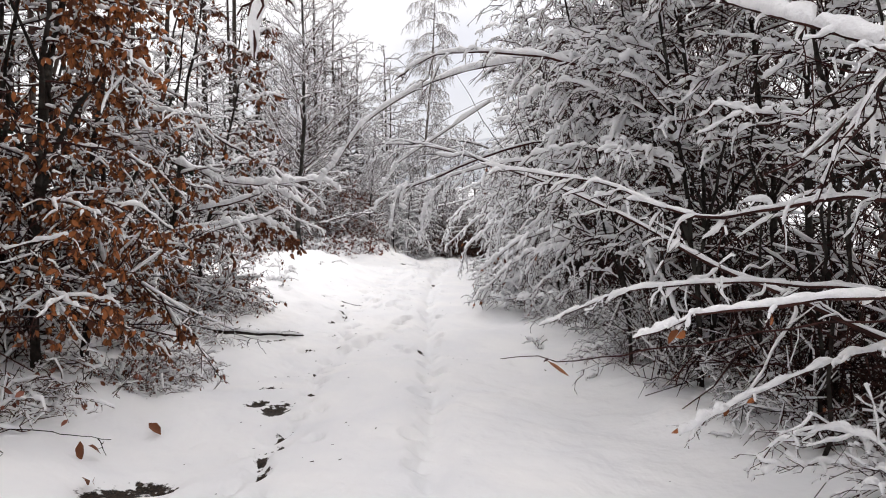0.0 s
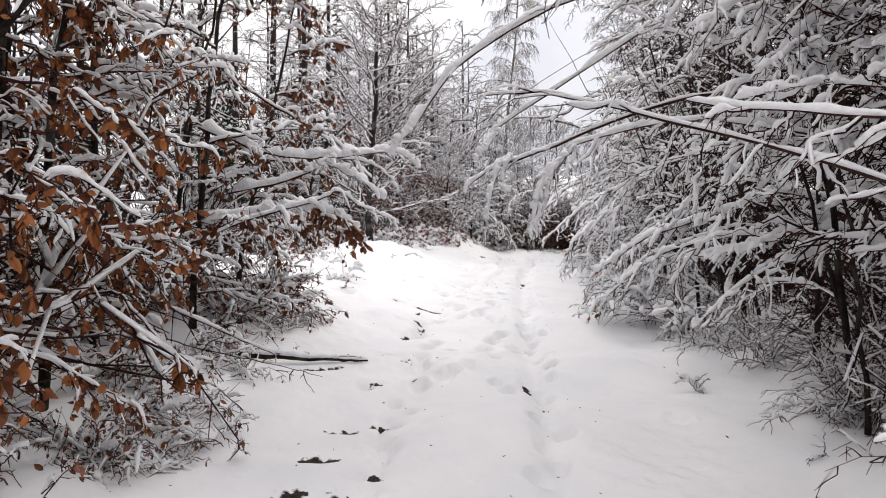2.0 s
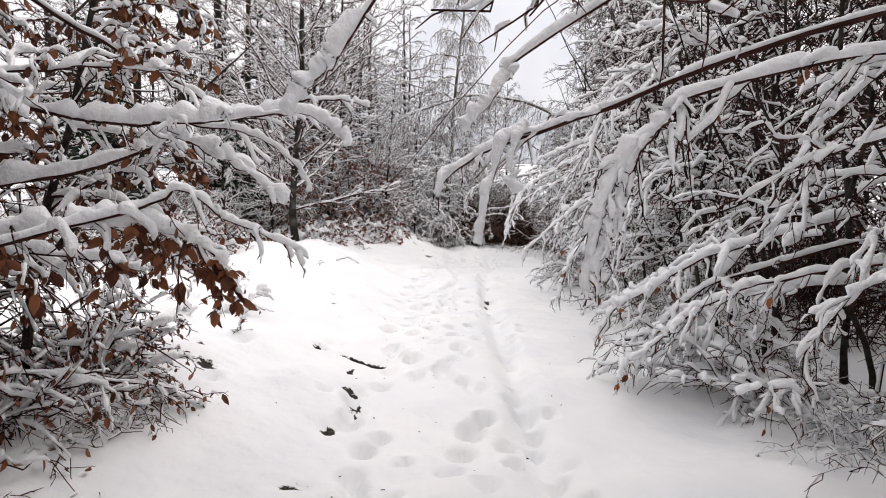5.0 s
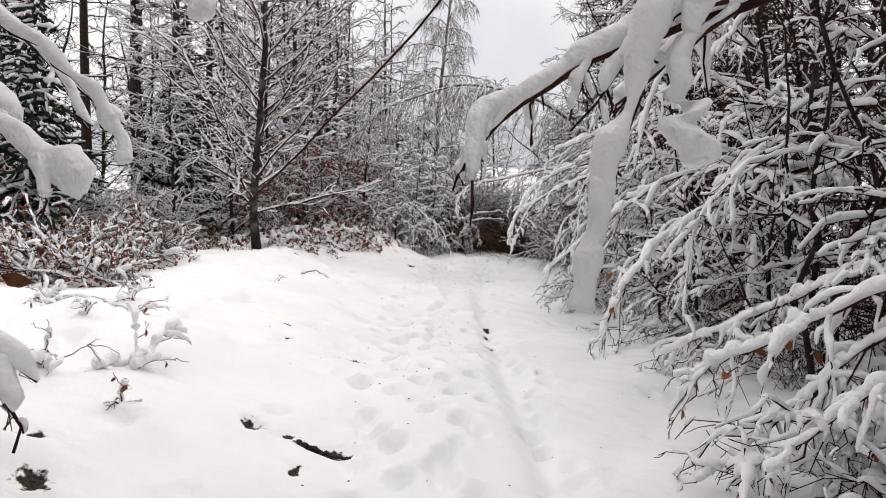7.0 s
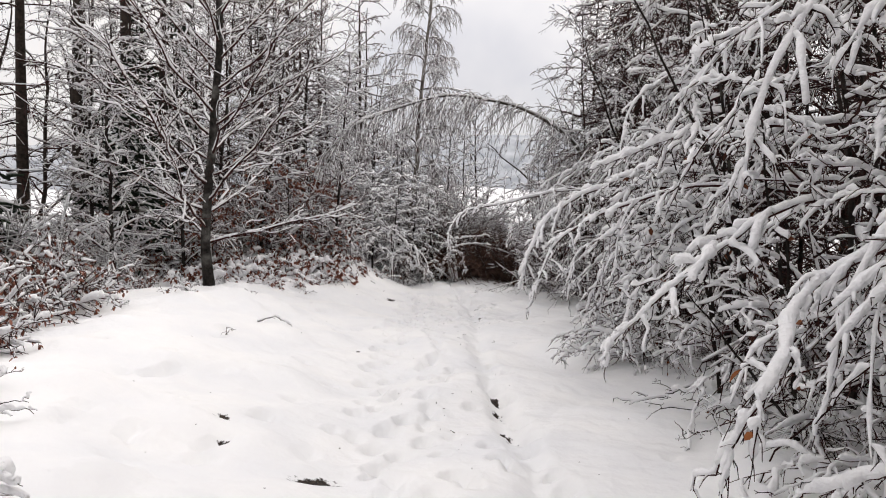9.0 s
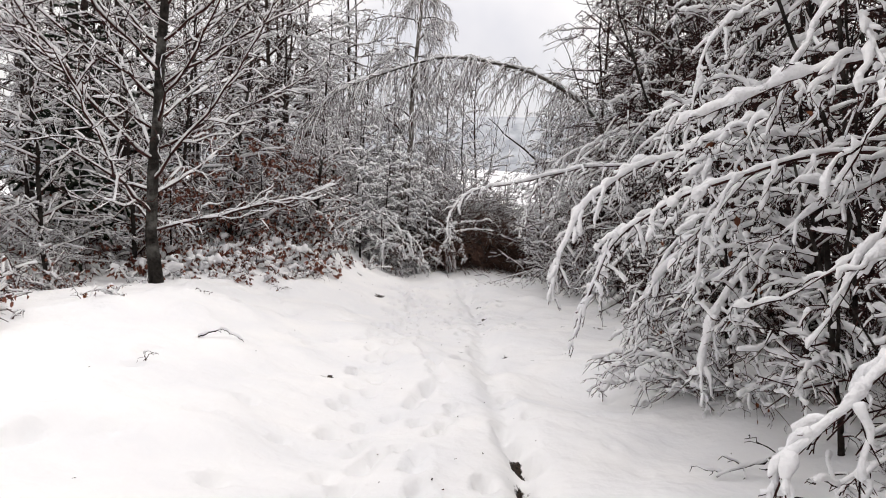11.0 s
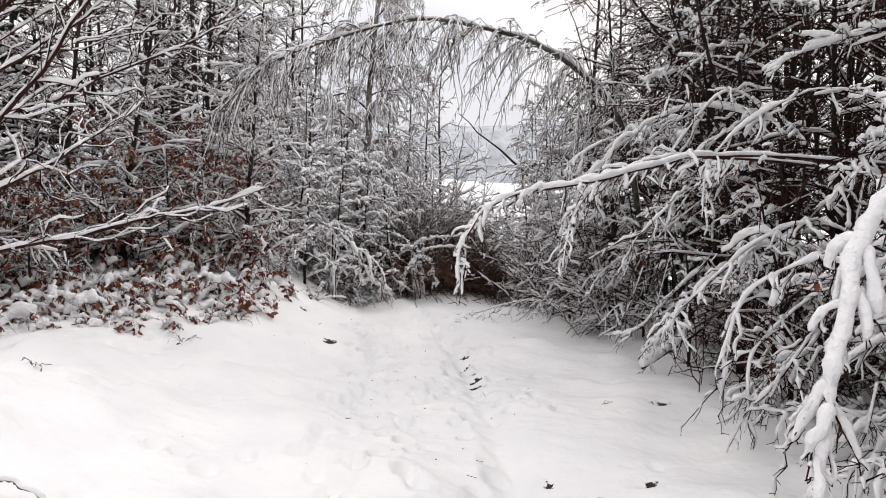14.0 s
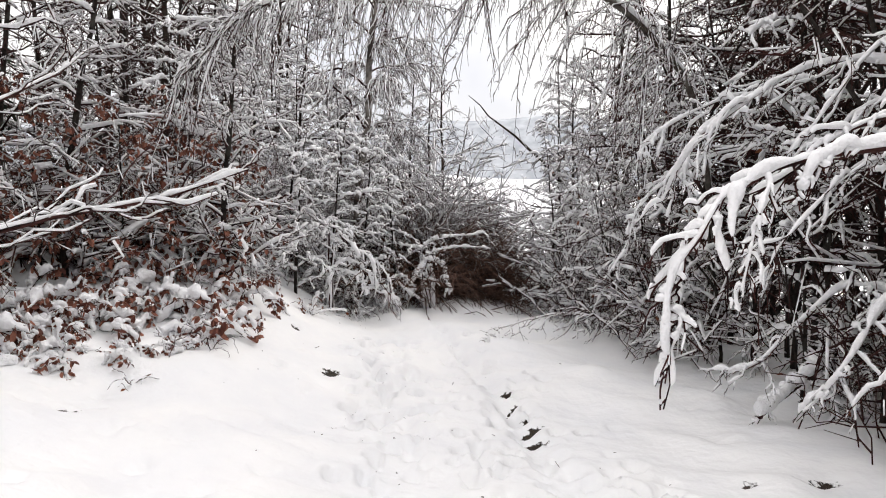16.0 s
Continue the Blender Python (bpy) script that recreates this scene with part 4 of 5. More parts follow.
bough(beeches[8.2], ((-3.3, 8.2, 2.2), (-2.8, 8.5, 2.0), (-2.41, 8.6, 1.95), (-2.02, 8.6, 1.96), (-1.7, 8.6, 2.0), (-1.44, 8.6, 1.98)), 0.013, (0.028, 0.018, 0.010), 12, 3, ratio2=0.14, droop2=0.50)
bough(beeches[8.2], ((-3.2, 8.6, 1.6), (-2.54, 8.8, 1.77), (-2.32, 8.8, 1.89), (-2.13, 8.8, 1.84), (-1.93, 8.8, 1.74), (-1.69, 8.8, 1.54)), 0.012, (0.036, 0.020, 0.010), 10, 3, ratio2=0.14, droop2=0.50)
bough(beeches[8.2], ((-2.3, 8.6, 1.96), (-1.95, 8.7, 1.93), (-1.76, 8.7, 1.88), (-1.6, 8.67, 1.75), (-1.53, 8.67, 1.63)), 0.006, (0.025, 0.0, 0.0), 3, 1, ratio2=0.02, steep=0.9, share=(1, 0, 0))
bough(beeches[8.2], ((-2.0, 8.7, 1.99), (-1.74, 8.9, 2.07), (-1.6, 8.9, 2.11), (-1.4, 8.9, 2.11), (-1.25, 8.9, 2.07)), 0.010, (0.020, 0.014, 0.009), 7, 2, ratio2=0.13)
bough(beeches[8.2], ((-1.95, 8.6, 1.97), (-1.52, 8.45, 1.99), (-1.39, 8.45, 1.94), (-1.3, 8.45, 1.85)), 0.006, (0.026, 0.012, 0.008), 3, 1, ratio2=0.06, steep=0.8)
bough(beeches[8.2], ((-3.2, 8.0, 1.2), (-2.6, 8.1, 1.42), (-2.17, 8.2, 1.53), (-2.0, 8.2, 1.63), (-1.83, 8.2, 1.52), (-1.67, 8.2, 1.45), (-1.43, 8.2, 1.34)), 0.010, (0.036, 0.022, 0.010), 16, 2, ratio2=0.10, droop2=0.8, share=(1, 0.9, 0.3))
bough(beeches[8.2], ((-3.2, 8.1, 1.3), (-2.6, 8.2, 1.45), (-2.2, 8.25, 1.45), (-1.95, 8.25, 1.38), (-1.82, 8.25, 1.28)), 0.008, (0.028, 0.018, 0.010), 14, 4, ratio2=0.2, droop2=0.7, share=(1, 0.8, 0.3), leaves=150, leaf_size=0.08, leaf_mat=LEAF_DARK)
bough(hornbeams[7.6], ((1.9, 7.6, 3.4), (0.2, 7.8, 3.2), (-0.8, 7.95, 2.75), (-1.2, 8.0, 2.26), (-1.29, 8.0, 2.14), (-1.37, 8.0, 2.07), (-1.46, 8.0, 1.94)), 0.011, (0.045, 0.012, 0.008), 8, 1, ratio2=0.03, steep=0.9)
bough(beeches[9.2], ((-3.2, 8.7, 2.7), (-2.6, 9.0, 2.35), (-2.3, 9.3, 2.15), (-2.02, 9.75, 1.78)), 0.012, (0.030, 0.017, 0.010), 7, 3, ratio2=0.14, droop2=0.70)
bough(beeches[5.95], ((-3.1, 5.9, 0.9), (-2.8, 6.0, 1.0), (-2.65, 6.0, 0.88), (-2.45, 6.0, 0.68), (-2.3, 6.05, 0.5)), 0.010, (0.010, 0.008, 0.005), 12, 4, ratio2=0.25, share=(0.7, 0.5, 0.2), leaves=220, leaf_size=0.065)
bough(beeches[5.2], ((-3.2, 5.2, 0.75), (-2.9, 5.2, 0.85), (-2.6, 5.3, 0.72), (-2.35, 5.45, 0.45)), 0.009, (0.011, 0.008, 0.005), 12, 4, ratio2=0.35, leaves=190, leaf_size=0.062, fine=False)
bough(beeches[5.2], ((-3.2, 5.2, 1.3), (-2.9, 5.5, 1.45), (-2.6, 5.8, 1.3), (-2.4, 6.0, 1.05)), 0.009, (0.011, 0.008, 0.005), 12, 4, ratio2=0.35, leaves=190, leaf_size=0.062, fine=False)
# beeches added out of view so that their crowns darken the trail's start
for (x, y) in ((-4.2, 1.8), (-5.2, 3.0), (-3.2, 0.0), (3.4, 0.2), (4.6, 1.4), (-4.4, 2.7), (-5.0, 3.8), (4.6, 2.6), (-2.7, -1.2), (2.6, -1.4), (-4.6, 1.0), (4.4, 0.2), (-2.4, -3.4), (2.2, -3.8)):
    tree("beech", "leafy young beech added out of view to shade the start of the trail", "tree", BG, x, y, 5.5, 0.05, limbs=26, zone=(0.12, 0.98), reach=(1.4, 2.4), rise=(5, 45), droop=0.2, per2=10, per3=3, thick=(0.016, 0.012, 0.008),
         share=(0.7, 0.4, 0.0), split=False, lod=-1, forks=2, twig_r=1.4, leaves=700, leaf_size=0.08)
# beeches added for the shade that their high crowns give the bank
for (x, y) in ((-3.8, 2.8), (-4.3, 4.8), (-4.0, 6.4)):
    tree("beech", "tall young beech added to shade the bank with its leafy snowy crown", "tree", BG, x, y, rng.uniform(6.5, 7.5), 0.045, (0.9, rng.normal(0, 0.3)), limbs=34, zone=(0.5, 1.0), rise=(0, 45), reach=(1.5, 2.4), droop=0.25,
         per2=12, per3=4, thick=(0.014, 0.011, 0.008), share=(0.8, 0.5, 0.2), split=False, lod=-1, twig_r=1.2, taper_reach=0.3, leaves=1500)
for k in range(8):
    x, y = rng.uniform(-5.8, -4.5), 3.6 + 0.8 * k
    tree("beech", "bare sapling dusted with snow in the wood", "tree", BG, x, y, rng.uniform(5, 7), rng.uniform(0.035, 0.06), (rng.normal(0.2, 0.3), 0), limbs=22, zone=(0.05, 0.98),
         reach=(1.0, 2.2), rise=(5, 50), droop=0.3, per2=9, per3=4, thick=(0.014, 0.010, 0.006), share=(0.85, 0.65, 0.0), split=False, lod=-1, forks=2, twig_r=1.7, leaves=200, leaf_mat=LEAF_DARK)

# ---- end of the clearing ----
rng = np.random.default_rng(25)
tree("alder", "tall conical alder with long rising branches lightly snowed", "tree", "", -4.45, 20.9, 10.5, 0.085, (0.15, 0.2), limbs=66, zone=(0.07, 0.98), spread=180, rise=(6, 46), reach=(2.9, 4.1), droop=-0.08,
     per2=18, per3=4, angle2=38, ratio2=0.36, ratio3=0.42, lift=0.10, droop2=-0.05, droop3=0.0, thick=(0.014, 0.010, 0.006), share=(1, 0.85, 0.3), taper_reach=0.72, crook=0.011, twig_r=1.2, limb_r=0.26, limb_wig=0.14, bark=ALDER)
for (x, y, h) in ((-2.77, 25.14, 5.0), (-4.4, 24.7, 5.5), (-5.6, 23.0, 6.5), (-2.75, 28.2, 5.0), (-3.4, 29, 6), (-6.5, 27, 7), (-2.3, 31, 6), (-7.6, 23.5, 6.5), (-9.5, 21.0, 6.5), (-5.2, 28.5, 7.5), (-6.3, 21.6, 5.5), (-8.6, 25.5, 7.5), (-11, 24, 7),
                  (-0.2, 31.5, 5.5), (0.3, 33, 6.5), (1.0, 35, 7), (-3.0, 33.5, 7), (-1.4, 35, 8), (4.2, 27.5, 5.5), (5.2, 30, 6), (5.6, 26, 6), (3.5, 30.0, 5.5), (3.3, 28.0, 3.8), (4.3, 31.6, 6.0)):
    tree("sapling", "slim bare sapling with snow on its fine twigs", "tree", "saplings at the end of the clearing", x, y, h, 0.045, (rng.normal(0, 0.2), 0), limbs=46, zone=(0.05, 0.98), rise=(0, 50), reach=(0.7, 1.5), droop=0.15,
         per2=11, per3=3, ratio2=0.45, thick=(0.018, 0.016, 0.013), share=(1, 1, 0.85), split=False, lod=-1, twig_r=1.0)
for (x, y, h) in ((-2.0, 26.9, 2.6), (-1.5, 27.8, 3.4), (-2.9, 27.0, 3.2), (-3.6, 26.5, 3.6), (-0.95, 28.4, 3.2), (-0.3, 28.9, 3.0), (-2.2, 28.4, 4.0), (-1.3, 29.2, 4.2), (-3.2, 28.0, 4.2)):
    tree("sapling", "young sapling with curled twigs thickly lined with snow", "tree", "saplings at the end of the clearing", x, y, h, 0.028, (rng.normal(0, 0.2), rng.normal(0, 0.1)), limbs=24, zone=(0.08, 0.98), rise=(-8, 35), reach=(0.7, 1.35), droop=0.3,
         per2=8, per3=3, ratio2=0.42, thick=(0.022, 0.019, 0.014), share=(1, 0.95, 0.7), split=False, lod=1, twig_r=1.0, limb_wig=0.35)
for (x, y, h) in ((-6.2, 28.2, 8.5), (-5.2, 29.6, 8.0), (-6.8, 30.5, 9.0), (-4.2, 28.6, 7.0), (-5.8, 26.4, 7.0)):
    tree("sapling", "slim dark bare sapling with little snow on its twigs", "tree", "saplings at the end of the clearing", x, y, h, 0.05, (rng.normal(0, 0.3), 0), limbs=34, zone=(0.08, 0.98), rise=(5, 45), reach=(1.2, 2.2), droop=0.05,
         per2=14, per3=4, ratio2=0.4, thick=(0.011, 0.007, 0.005), share=(0.7, 0.3, 0.0), split=False, lod=-1, twig_r=1.2)
for (x, y, h) in ((-3.1, 25.2, 1.9), (-3.8, 24.8, 2.2), (-3.5, 26.0, 2.4), (-5.2, 23.6, 1.9), (-4.6, 24.6, 2.3), (-2.9, 26.4, 2.0)):
    tree("beech", "small beech sapling with dull red-brown leaves dusted with snow", "tree", "beech saplings by the brambles", x, y, h, 0.02, limbs=18, zone=(0.08, 0.98), rise=(0, 40), reach=(0.7, 1.2), droop=0.15, per2=10, per3=3,
         thick=(0.010, 0.008, 0.006), share=(0.9, 0.8, 0.4), split=False, lod=-1, twig_r=0.9, leaves=700, leaf_size=0.07, leaf_mat=LEAF_RED)
for (x, y, h, r) in ((-8.15, 26.5, 15, 0.13), (-7.4, 27, 15, 0.11), (-9.5, 27, 15, 0.16), (-11.2, 27.5, 14, 0.17), (-12.1, 26.5, 14, 0.16), (-9.3, 29.5, 14, 0.12), (-14.5, 28, 14, 0.15), (-6.2, 33, 14, 0.13)):
    tree("pine", "tall dark pine trunk with thin dead side branches", "tree", "pines behind the clearing", x, y, h, r, (rng.normal(0, 0.2), 0), limbs=22, zone=(0.10, 0.95), rise=(-5, 35), reach=(0.9, 2.4), droop=0.15,
         per2=8, per3=3, thick=(0.012, 0.009, 0.007), share=(0.8, 0.4, 0.1), split=False, lod=-1, bark=PINE, taper_reach=0.3, twig_r=1.6, crook=0.004)
for (x, y, h) in ((-7.9, 19.4, 5.0), (-7.0, 24.0, 4.6), (-10.5, 22.5, 5.5), (-7.6, 28.2, 8.5), (-9.4, 30.0, 7.0), (-5.3, 6.6, 4.2), (-6.4, 8.6, 4.8)):
    tree("spruce", "young dark green spruce with snow on its drooping boughs", "spruce", "spruces at the wood's edge", x, y, h, 0.06, limbs=70, zone=(0.03, 0.99), rise=(-12, 12), reach=(1.3, 1.6), droop=0.22, taper_reach=0.9,
         per2=12, per3=0, angle2=45, ratio2=0.5, droop2=0.15, thick=(0.035, 0.026, 0.01), share=(0.9, 0.6, 0), split=False, lod=-1, twig=NEEDLE, twig_r=7.0, steep=0.3)


def in_view_wedge(x, y):
    """True beyond the bend in the camera's last view wedge, between hedge and thicket."""
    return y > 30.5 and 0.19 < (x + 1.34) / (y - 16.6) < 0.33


def weeping_birch():
    tree("birch", "weeping birch with long hanging frosted twigs and pale trunk", "birch", "birches at the bend", -1.05, 30.2, 12.0, 0.09, (1.2, -0.4), limbs=54, zone=(0.16, 0.99), rise=(10, 55), reach=(1.6, 2.6), droop=0.5, taper_reach=0.45,
         per2=22, per3=7, angle2=40, ratio2=0.42, ratio3=0.42, droop2=1.1, droop3=1.0, thick=(0.013, 0.009, 0.007), share=(1, 0.9, 0.6), steep=0.7, split=False, lod=0, bark=BIRCH, twig_r=1.1)
    # the second birch is bowed to an arch over the trail by its load of snow
    root = thing("birch", 3.6, 25.0, lie(3.6, 25.0) - 0.15, "birch bowed into an arch over the trail by snow", "birch", "birches at the bend")
    P = curve(((3.6, 25.0, -0.5), (3.35, 24.6, 1.2), (2.95, 24.4, 2.75), (2.45, 24.3, 3.42), (1.5, 23.9, 3.88), (0.64, 23.9, 4.1), (-0.3, 23.9, 4.17), (-1.4, 23.9, 3.85), (-2.3, 23.9, 3.45), (-2.9, 23.8, 2.8)), 40) - np.array(root.location)
    R = taper([0.05], 40, 0.12)
    part("trunk", [wood(P, R, 9)], GREY_BARK, root)
    part("trunk_snow", [snow(P, R, np.array([0.026]), 7, 110, 0.15, 0.6)], SNOW, root, "snow lying along the bowed trunk")
    seg = P[:, 8:]
    L = np.array([3.4])
    P2, L2, _ = shoots(seg, L, 170, 0.0, 1.0, 0.36, 60, 0.0, 1.1, 7, 0.25, 0.8)
    P3, L3, _ = shoots(P2, L2, 10, 0.1, 1.0, 0.34, 40, -0.1, 0.9, 4, 0.4, 0.7)
    part("crown", [wood(P2, taper(np.full(len(L2), 0.006), 7, 0.4), 4), wood(P3, taper(np.full(len(L3), 0.004), 4, 0.5), 3)], TWIG, root)
    k = rng.uniform(0, 1, len(L3)) < 0.6
    part("snow", [snow(P2, taper(np.full(len(L2), 0.006), 7, 0.4), np.full(len(L2), 0.007), 4, 10, 0.6), snow(P3[k], taper(np.full(k.sum(), 0.004), 4, 0.5), np.full(k.sum(), 0.0055), 3, 5, 0.7)], SNOW, root, "", "stuff")


weeping_birch()


def wood_beyond():
    """Trees of the wood further off on all sides; four more shade the start."""
    out = [tree("forest_tree", "bare forest tree with snow on its branches", "tree", "trees of the wood", x, y, h, 0.10, (rng.normal(0, 0.4), 0), limbs=28, zone=(0.03, 0.98), rise=(5, 55), reach=(1.8, 3.2),
                droop=0.1, per2=7, per3=3, thick=(0.016, 0.012, 0.008), share=(0.9, 0.6, 0.0), split=False, lod=-1, bark=PINE, twig_r=2.4, forks=1) for x, y, h in ((-14, 30, 11), (-10, 31, 10), (6.6, 14, 10), (-11.5, 24, 11))]
    # the last four in this list stand unseen round the start, to shade it
    spots = [(rng.uniform(-17, -5), rng.uniform(28, 40)) for _ in range(13)] + [(-10.5, 18.5), (-12.0, 20.5), (-9.5, 15.5)] + [(rng.uniform(5.6, 7.2), 8 + k * 1.7) for k in range(11)] + [(rng.uniform(7.4, 9.6), 11 + k * 1.8) for k in range(10)] + [(-4.5, 1.0), (-3.6, -3.5), (3.6, 0.3), (4.0, -3.0)]
    spots += [(rng.uniform(-5, -1), rng.uniform(32, 40)) for _ in range(5)] + [(rng.uniform(5, 9), rng.uniform(26, 38)) for _ in range(5)] + [(rng.uniform(1.5, 7), rng.uniform(37, 48)) for _ in range(6)]
    spots += [(5.0 + 0.9 * (k % 2), 18 + 1.4 * k) for k in range(8)]
    # trees in the view wedge over the downhill trail are left out
    for k, (x, y) in enumerate(p for p in spots if not in_view_wedge(*p)):
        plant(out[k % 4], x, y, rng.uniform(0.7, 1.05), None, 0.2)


wood_beyond()


# ---- bushes ----
rng = np.random.default_rng(26)
def bushes():
    brush = [shrub("brushwood", "leafless brush of fine dark twigs with some snow", "bush", "brush under the trees", x, y, 1.5, 12, (30, 80), 9, 2, (0.015, 0.013, 0.010), (0.95, 0.85, 0.3), twig_r=1.3, lod=-1) for x, y in ((3.0, 7.0), (-4.6, 5.5), (2.6, 26.8))]
    russet = [shrub("bramble", "low bramble with russet leaves under caps of snow", "bush", "brambles", x, y, 0.75, 14, (20, 70), 8, 2, (0.022, 0.019, 0.012), (0.95, 0.9, 0.3), 330, 0.055, LEAF_RED, 0.35, lod=-1, twig_r=1.3) for x, y in ((-5.6, 16.4), (-6.5, 18.0), (-3.2, 9.4))]
    thorn = [shrub("bramble", "low bramble with drooping rust-brown leaves under mounds of snow", "bush", "brambles", x, y, 0.55, 12, (20, 75), 6, 2, (0.034, 0.032, 0.022), (1, 0.8, 0.3), 400, 0.075, LEAF_RED, 0.9, lod=1, twig_r=0.9, steep=0.5, base=0.18) for x, y in ((-3.5, 24.0), (-4.4, 23.6))]
    dark = shrub("brushwood", "dense dark brown brush without snow", "bush", "brush under the trees", 1.3, 30.2, 1.6, 24, (35, 80), 11, 4, (0, 0, 0), (0, 0, 0), twig_r=1.1, droop=0.35, twig=BROWN, base=0.25)
    for x, y, q in ((0.8, 30.0, 1.3), (1.75, 30.4, 1.05), (2.15, 30.7, 0.95), (1.1, 30.9, 1.4), (1.6, 31.2, 1.3), (0.4, 30.0, 1.5), (2.0, 31.6, 1.1), (0.0, 29.5, 1.2), (-0.5, 29.3, 0.9), (-0.1, 30.1, 1.6), (-1.2, 28.9, 0.7)):
        plant(dark, x, y, q)
    hedge = shrub("brushwood", "tall dense brush with snow on its upper twigs", "bush", "brush under the trees", 0.9, 31.0, 2.6, 18, (50, 85), 11, 4, (0.016, 0.014, 0.012), (1, 0.92, 0.65), lod=-1, twig_r=1.0, base=0.3, steep=0.7)
    for x, y, q in ((1.5, 31.2, 1.05), (0.3, 30.6, 1.15), (2.0, 31.8, 0.95), (-0.3, 30.4, 1.1), (0.6, 31.8, 1.3), (1.2, 32.4, 1.2), (2.35, 32.4, 0.8), (-1.3, 31.0, 0.9), (-2.4, 30.6, 0.9)):
        plant(hedge, x, y, q)
    pale = shrub("brushwood", "tall fine brush white with frost and snow", "bush", "brush under the trees", 1.9, 32.6, 2.2, 15, (45, 85), 10, 3, (0.017, 0.015, 0.012), (1, 1, 0.9), lod=-1, twig_r=1.0, base=0.3, steep=0.8, twig=FROSTED)
    for x, y, q in ((-0.6, 31.8, 1.3), (2.6, 33.4, 0.7), (3.2, 33.6, 0.6), (-0.2, 33, 1.6), (1.2, 33.5, 1.3), (4.2, 29.2, 1.0), (3.8, 27.4, 0.9), (4.6, 26.0, 1.2), (0.6, 34.5, 1.8), (-0.8, 35, 2.2), (2.0, 36.5, 1.6), (3.0, 35.0, 0.9), (3.6, 36.4, 0.9), (5.2, 33, 1.5), (-2.2, 33, 2.0), (-1.9, 31.6, 1.5), (5.6, 35.0, 1.6), (2.2, 35.4, 1.4), (3.4, 37.5, 1.6)):
        plant(pale, x, y, q)
    for k in range(32):
        plant(brush[k % 3], rng.uniform(2.6, 4.8) + (0.6 if k < 14 else 0), 5.4 + 0.62 * k, rng.uniform(0.7, 1.4))
    for k in range(13):
        plant(brush[k % 3], rng.uniform(-4.6, -3.5), 4.4 + 0.42 * k, rng.uniform(0.7, 1.3))
    for x, y, q in ((3.3, 28.4, 0.9), (3.7, 29.4, 1.0), (-7.6, 19.6, 0.8), (-8.3, 20.6, 0.9), (-7.2, 20.8, 0.8), (-6.6, 22.4, 0.7), (-8.8, 19.0, 0.9)):
        plant(pale, x, y, q)
    for k in range(30):
        plant(brush[k % 3] if k % 3 else hedge, -9.5 + 0.28 * k, rng.uniform(26.3, 29.5), rng.uniform(0.5, 0.85))
    for k in range(6):
        plant(brush[k % 3], rng.uniform(2.4, 5), rng.uniform(26, 31), rng.uniform(0.9, 1.5))
    for k in range(30):
        plant(thorn[k % 2], -2.9 - 0.12 * k + rng.normal(0, 0.2), 23.3 - 0.03 * k + 3.0 * rng.uniform(0, 1) ** 1.3, rng.uniform(0.7, 1.35))
    for x, y, q in ((-3.3, 22.9, 0.6), (-3.7, 22.6, 0.7), (-4.1, 22.7, 0.8), (-4.6, 22.3, 0.8), (-2.4, 24.4, 0.5), (-2.6, 23.9, 0.6), (-2.2, 25.3, 0.4), (-2.9, 23.3, 0.5), (-2.45, 26.3, 0.6)):
        plant(thorn[int(y * 10) % 2], x, y, q)
    for k in range(9):
        plant(russet[k % 3], -7.2 + 0.5 * k, rng.uniform(25.0, 26.6), rng.uniform(1.5, 2.1))
    for k in range(10):
        plant(russet[k % 3], rng.uniform(-9.0, -5.6), rng.uniform(22.0, 26.2), rng.uniform(0.9, 1.4))
    inner = shrub("brushwood", "bare dark brush with withered leaves inside the thicket", "bush", "brush under the trees", 3.4, 8.2, 1.5, 14, (40, 85), 8, 3, (0, 0, 0), (0, 0, 0), 16, 0.06, LEAF_DARK, lod=-1, twig_r=1.3, base=0.3)
    for k in range(34):
        plant(inner, rng.uniform(3.2, 4.8) if k < 10 else rng.uniform(2.5, 4.4), 4.6 + 0.5 * k, rng.uniform(0.7, 1.1))
    for x, y, q in ((2.05, 5.9, 0.6), (2.35, 6.6, 0.7), (2.0, 7.1, 0.5), (2.3, 7.9, 0.7), (2.7, 5.3, 0.7), (1.9, 8.7, 0.5), (2.6, 4.5, 0.6), (2.5, 7.3, 0.8)):
        plant(brush[int(y) % 3], x, y, q)
    for k in range(8):
        plant(brush[k % 3], rng.uniform(1.7, 2.5), 10.4 + 0.85 * k, rng.uniform(0.3, 0.5))
    heavy = shrub("hornbeam_bush", "low bush weighed down by thick clotted snow", "bush", "", 1.75, 10.2, 1.25, 14, (25, 75), 10, 3, (0.022, 0.017, 0.011), (1, 0.95, 0.6), 12, 0.06, LEAF_DARK, 0.5, lod=1, face=200, spread=110, steep=0.6)
    tagged(plant(heavy, 2.75, 3.3, 0.75, 0), group="heavy bushes")
    tagged(plant(heavy, 1.75, 16.6, 0.8, 20), group="heavy bushes")
    for x, y, q in ((2.3, 5.1, 0.5), (1.75, 9.3, 0.42), (2.2, 7.3, 0.5)):
        tagged(plant(heavy, x, y, q), group="heavy bushes")
    for x, y, q in ((-0.95, 27.9, 0.7), (-0.5, 28.3, 0.6), (-1.45, 27.5, 0.5)):
        tagged(plant(heavy, x, y, q, -60), group="heavy bushes")
    tagged(heavy, group="heavy bushes")
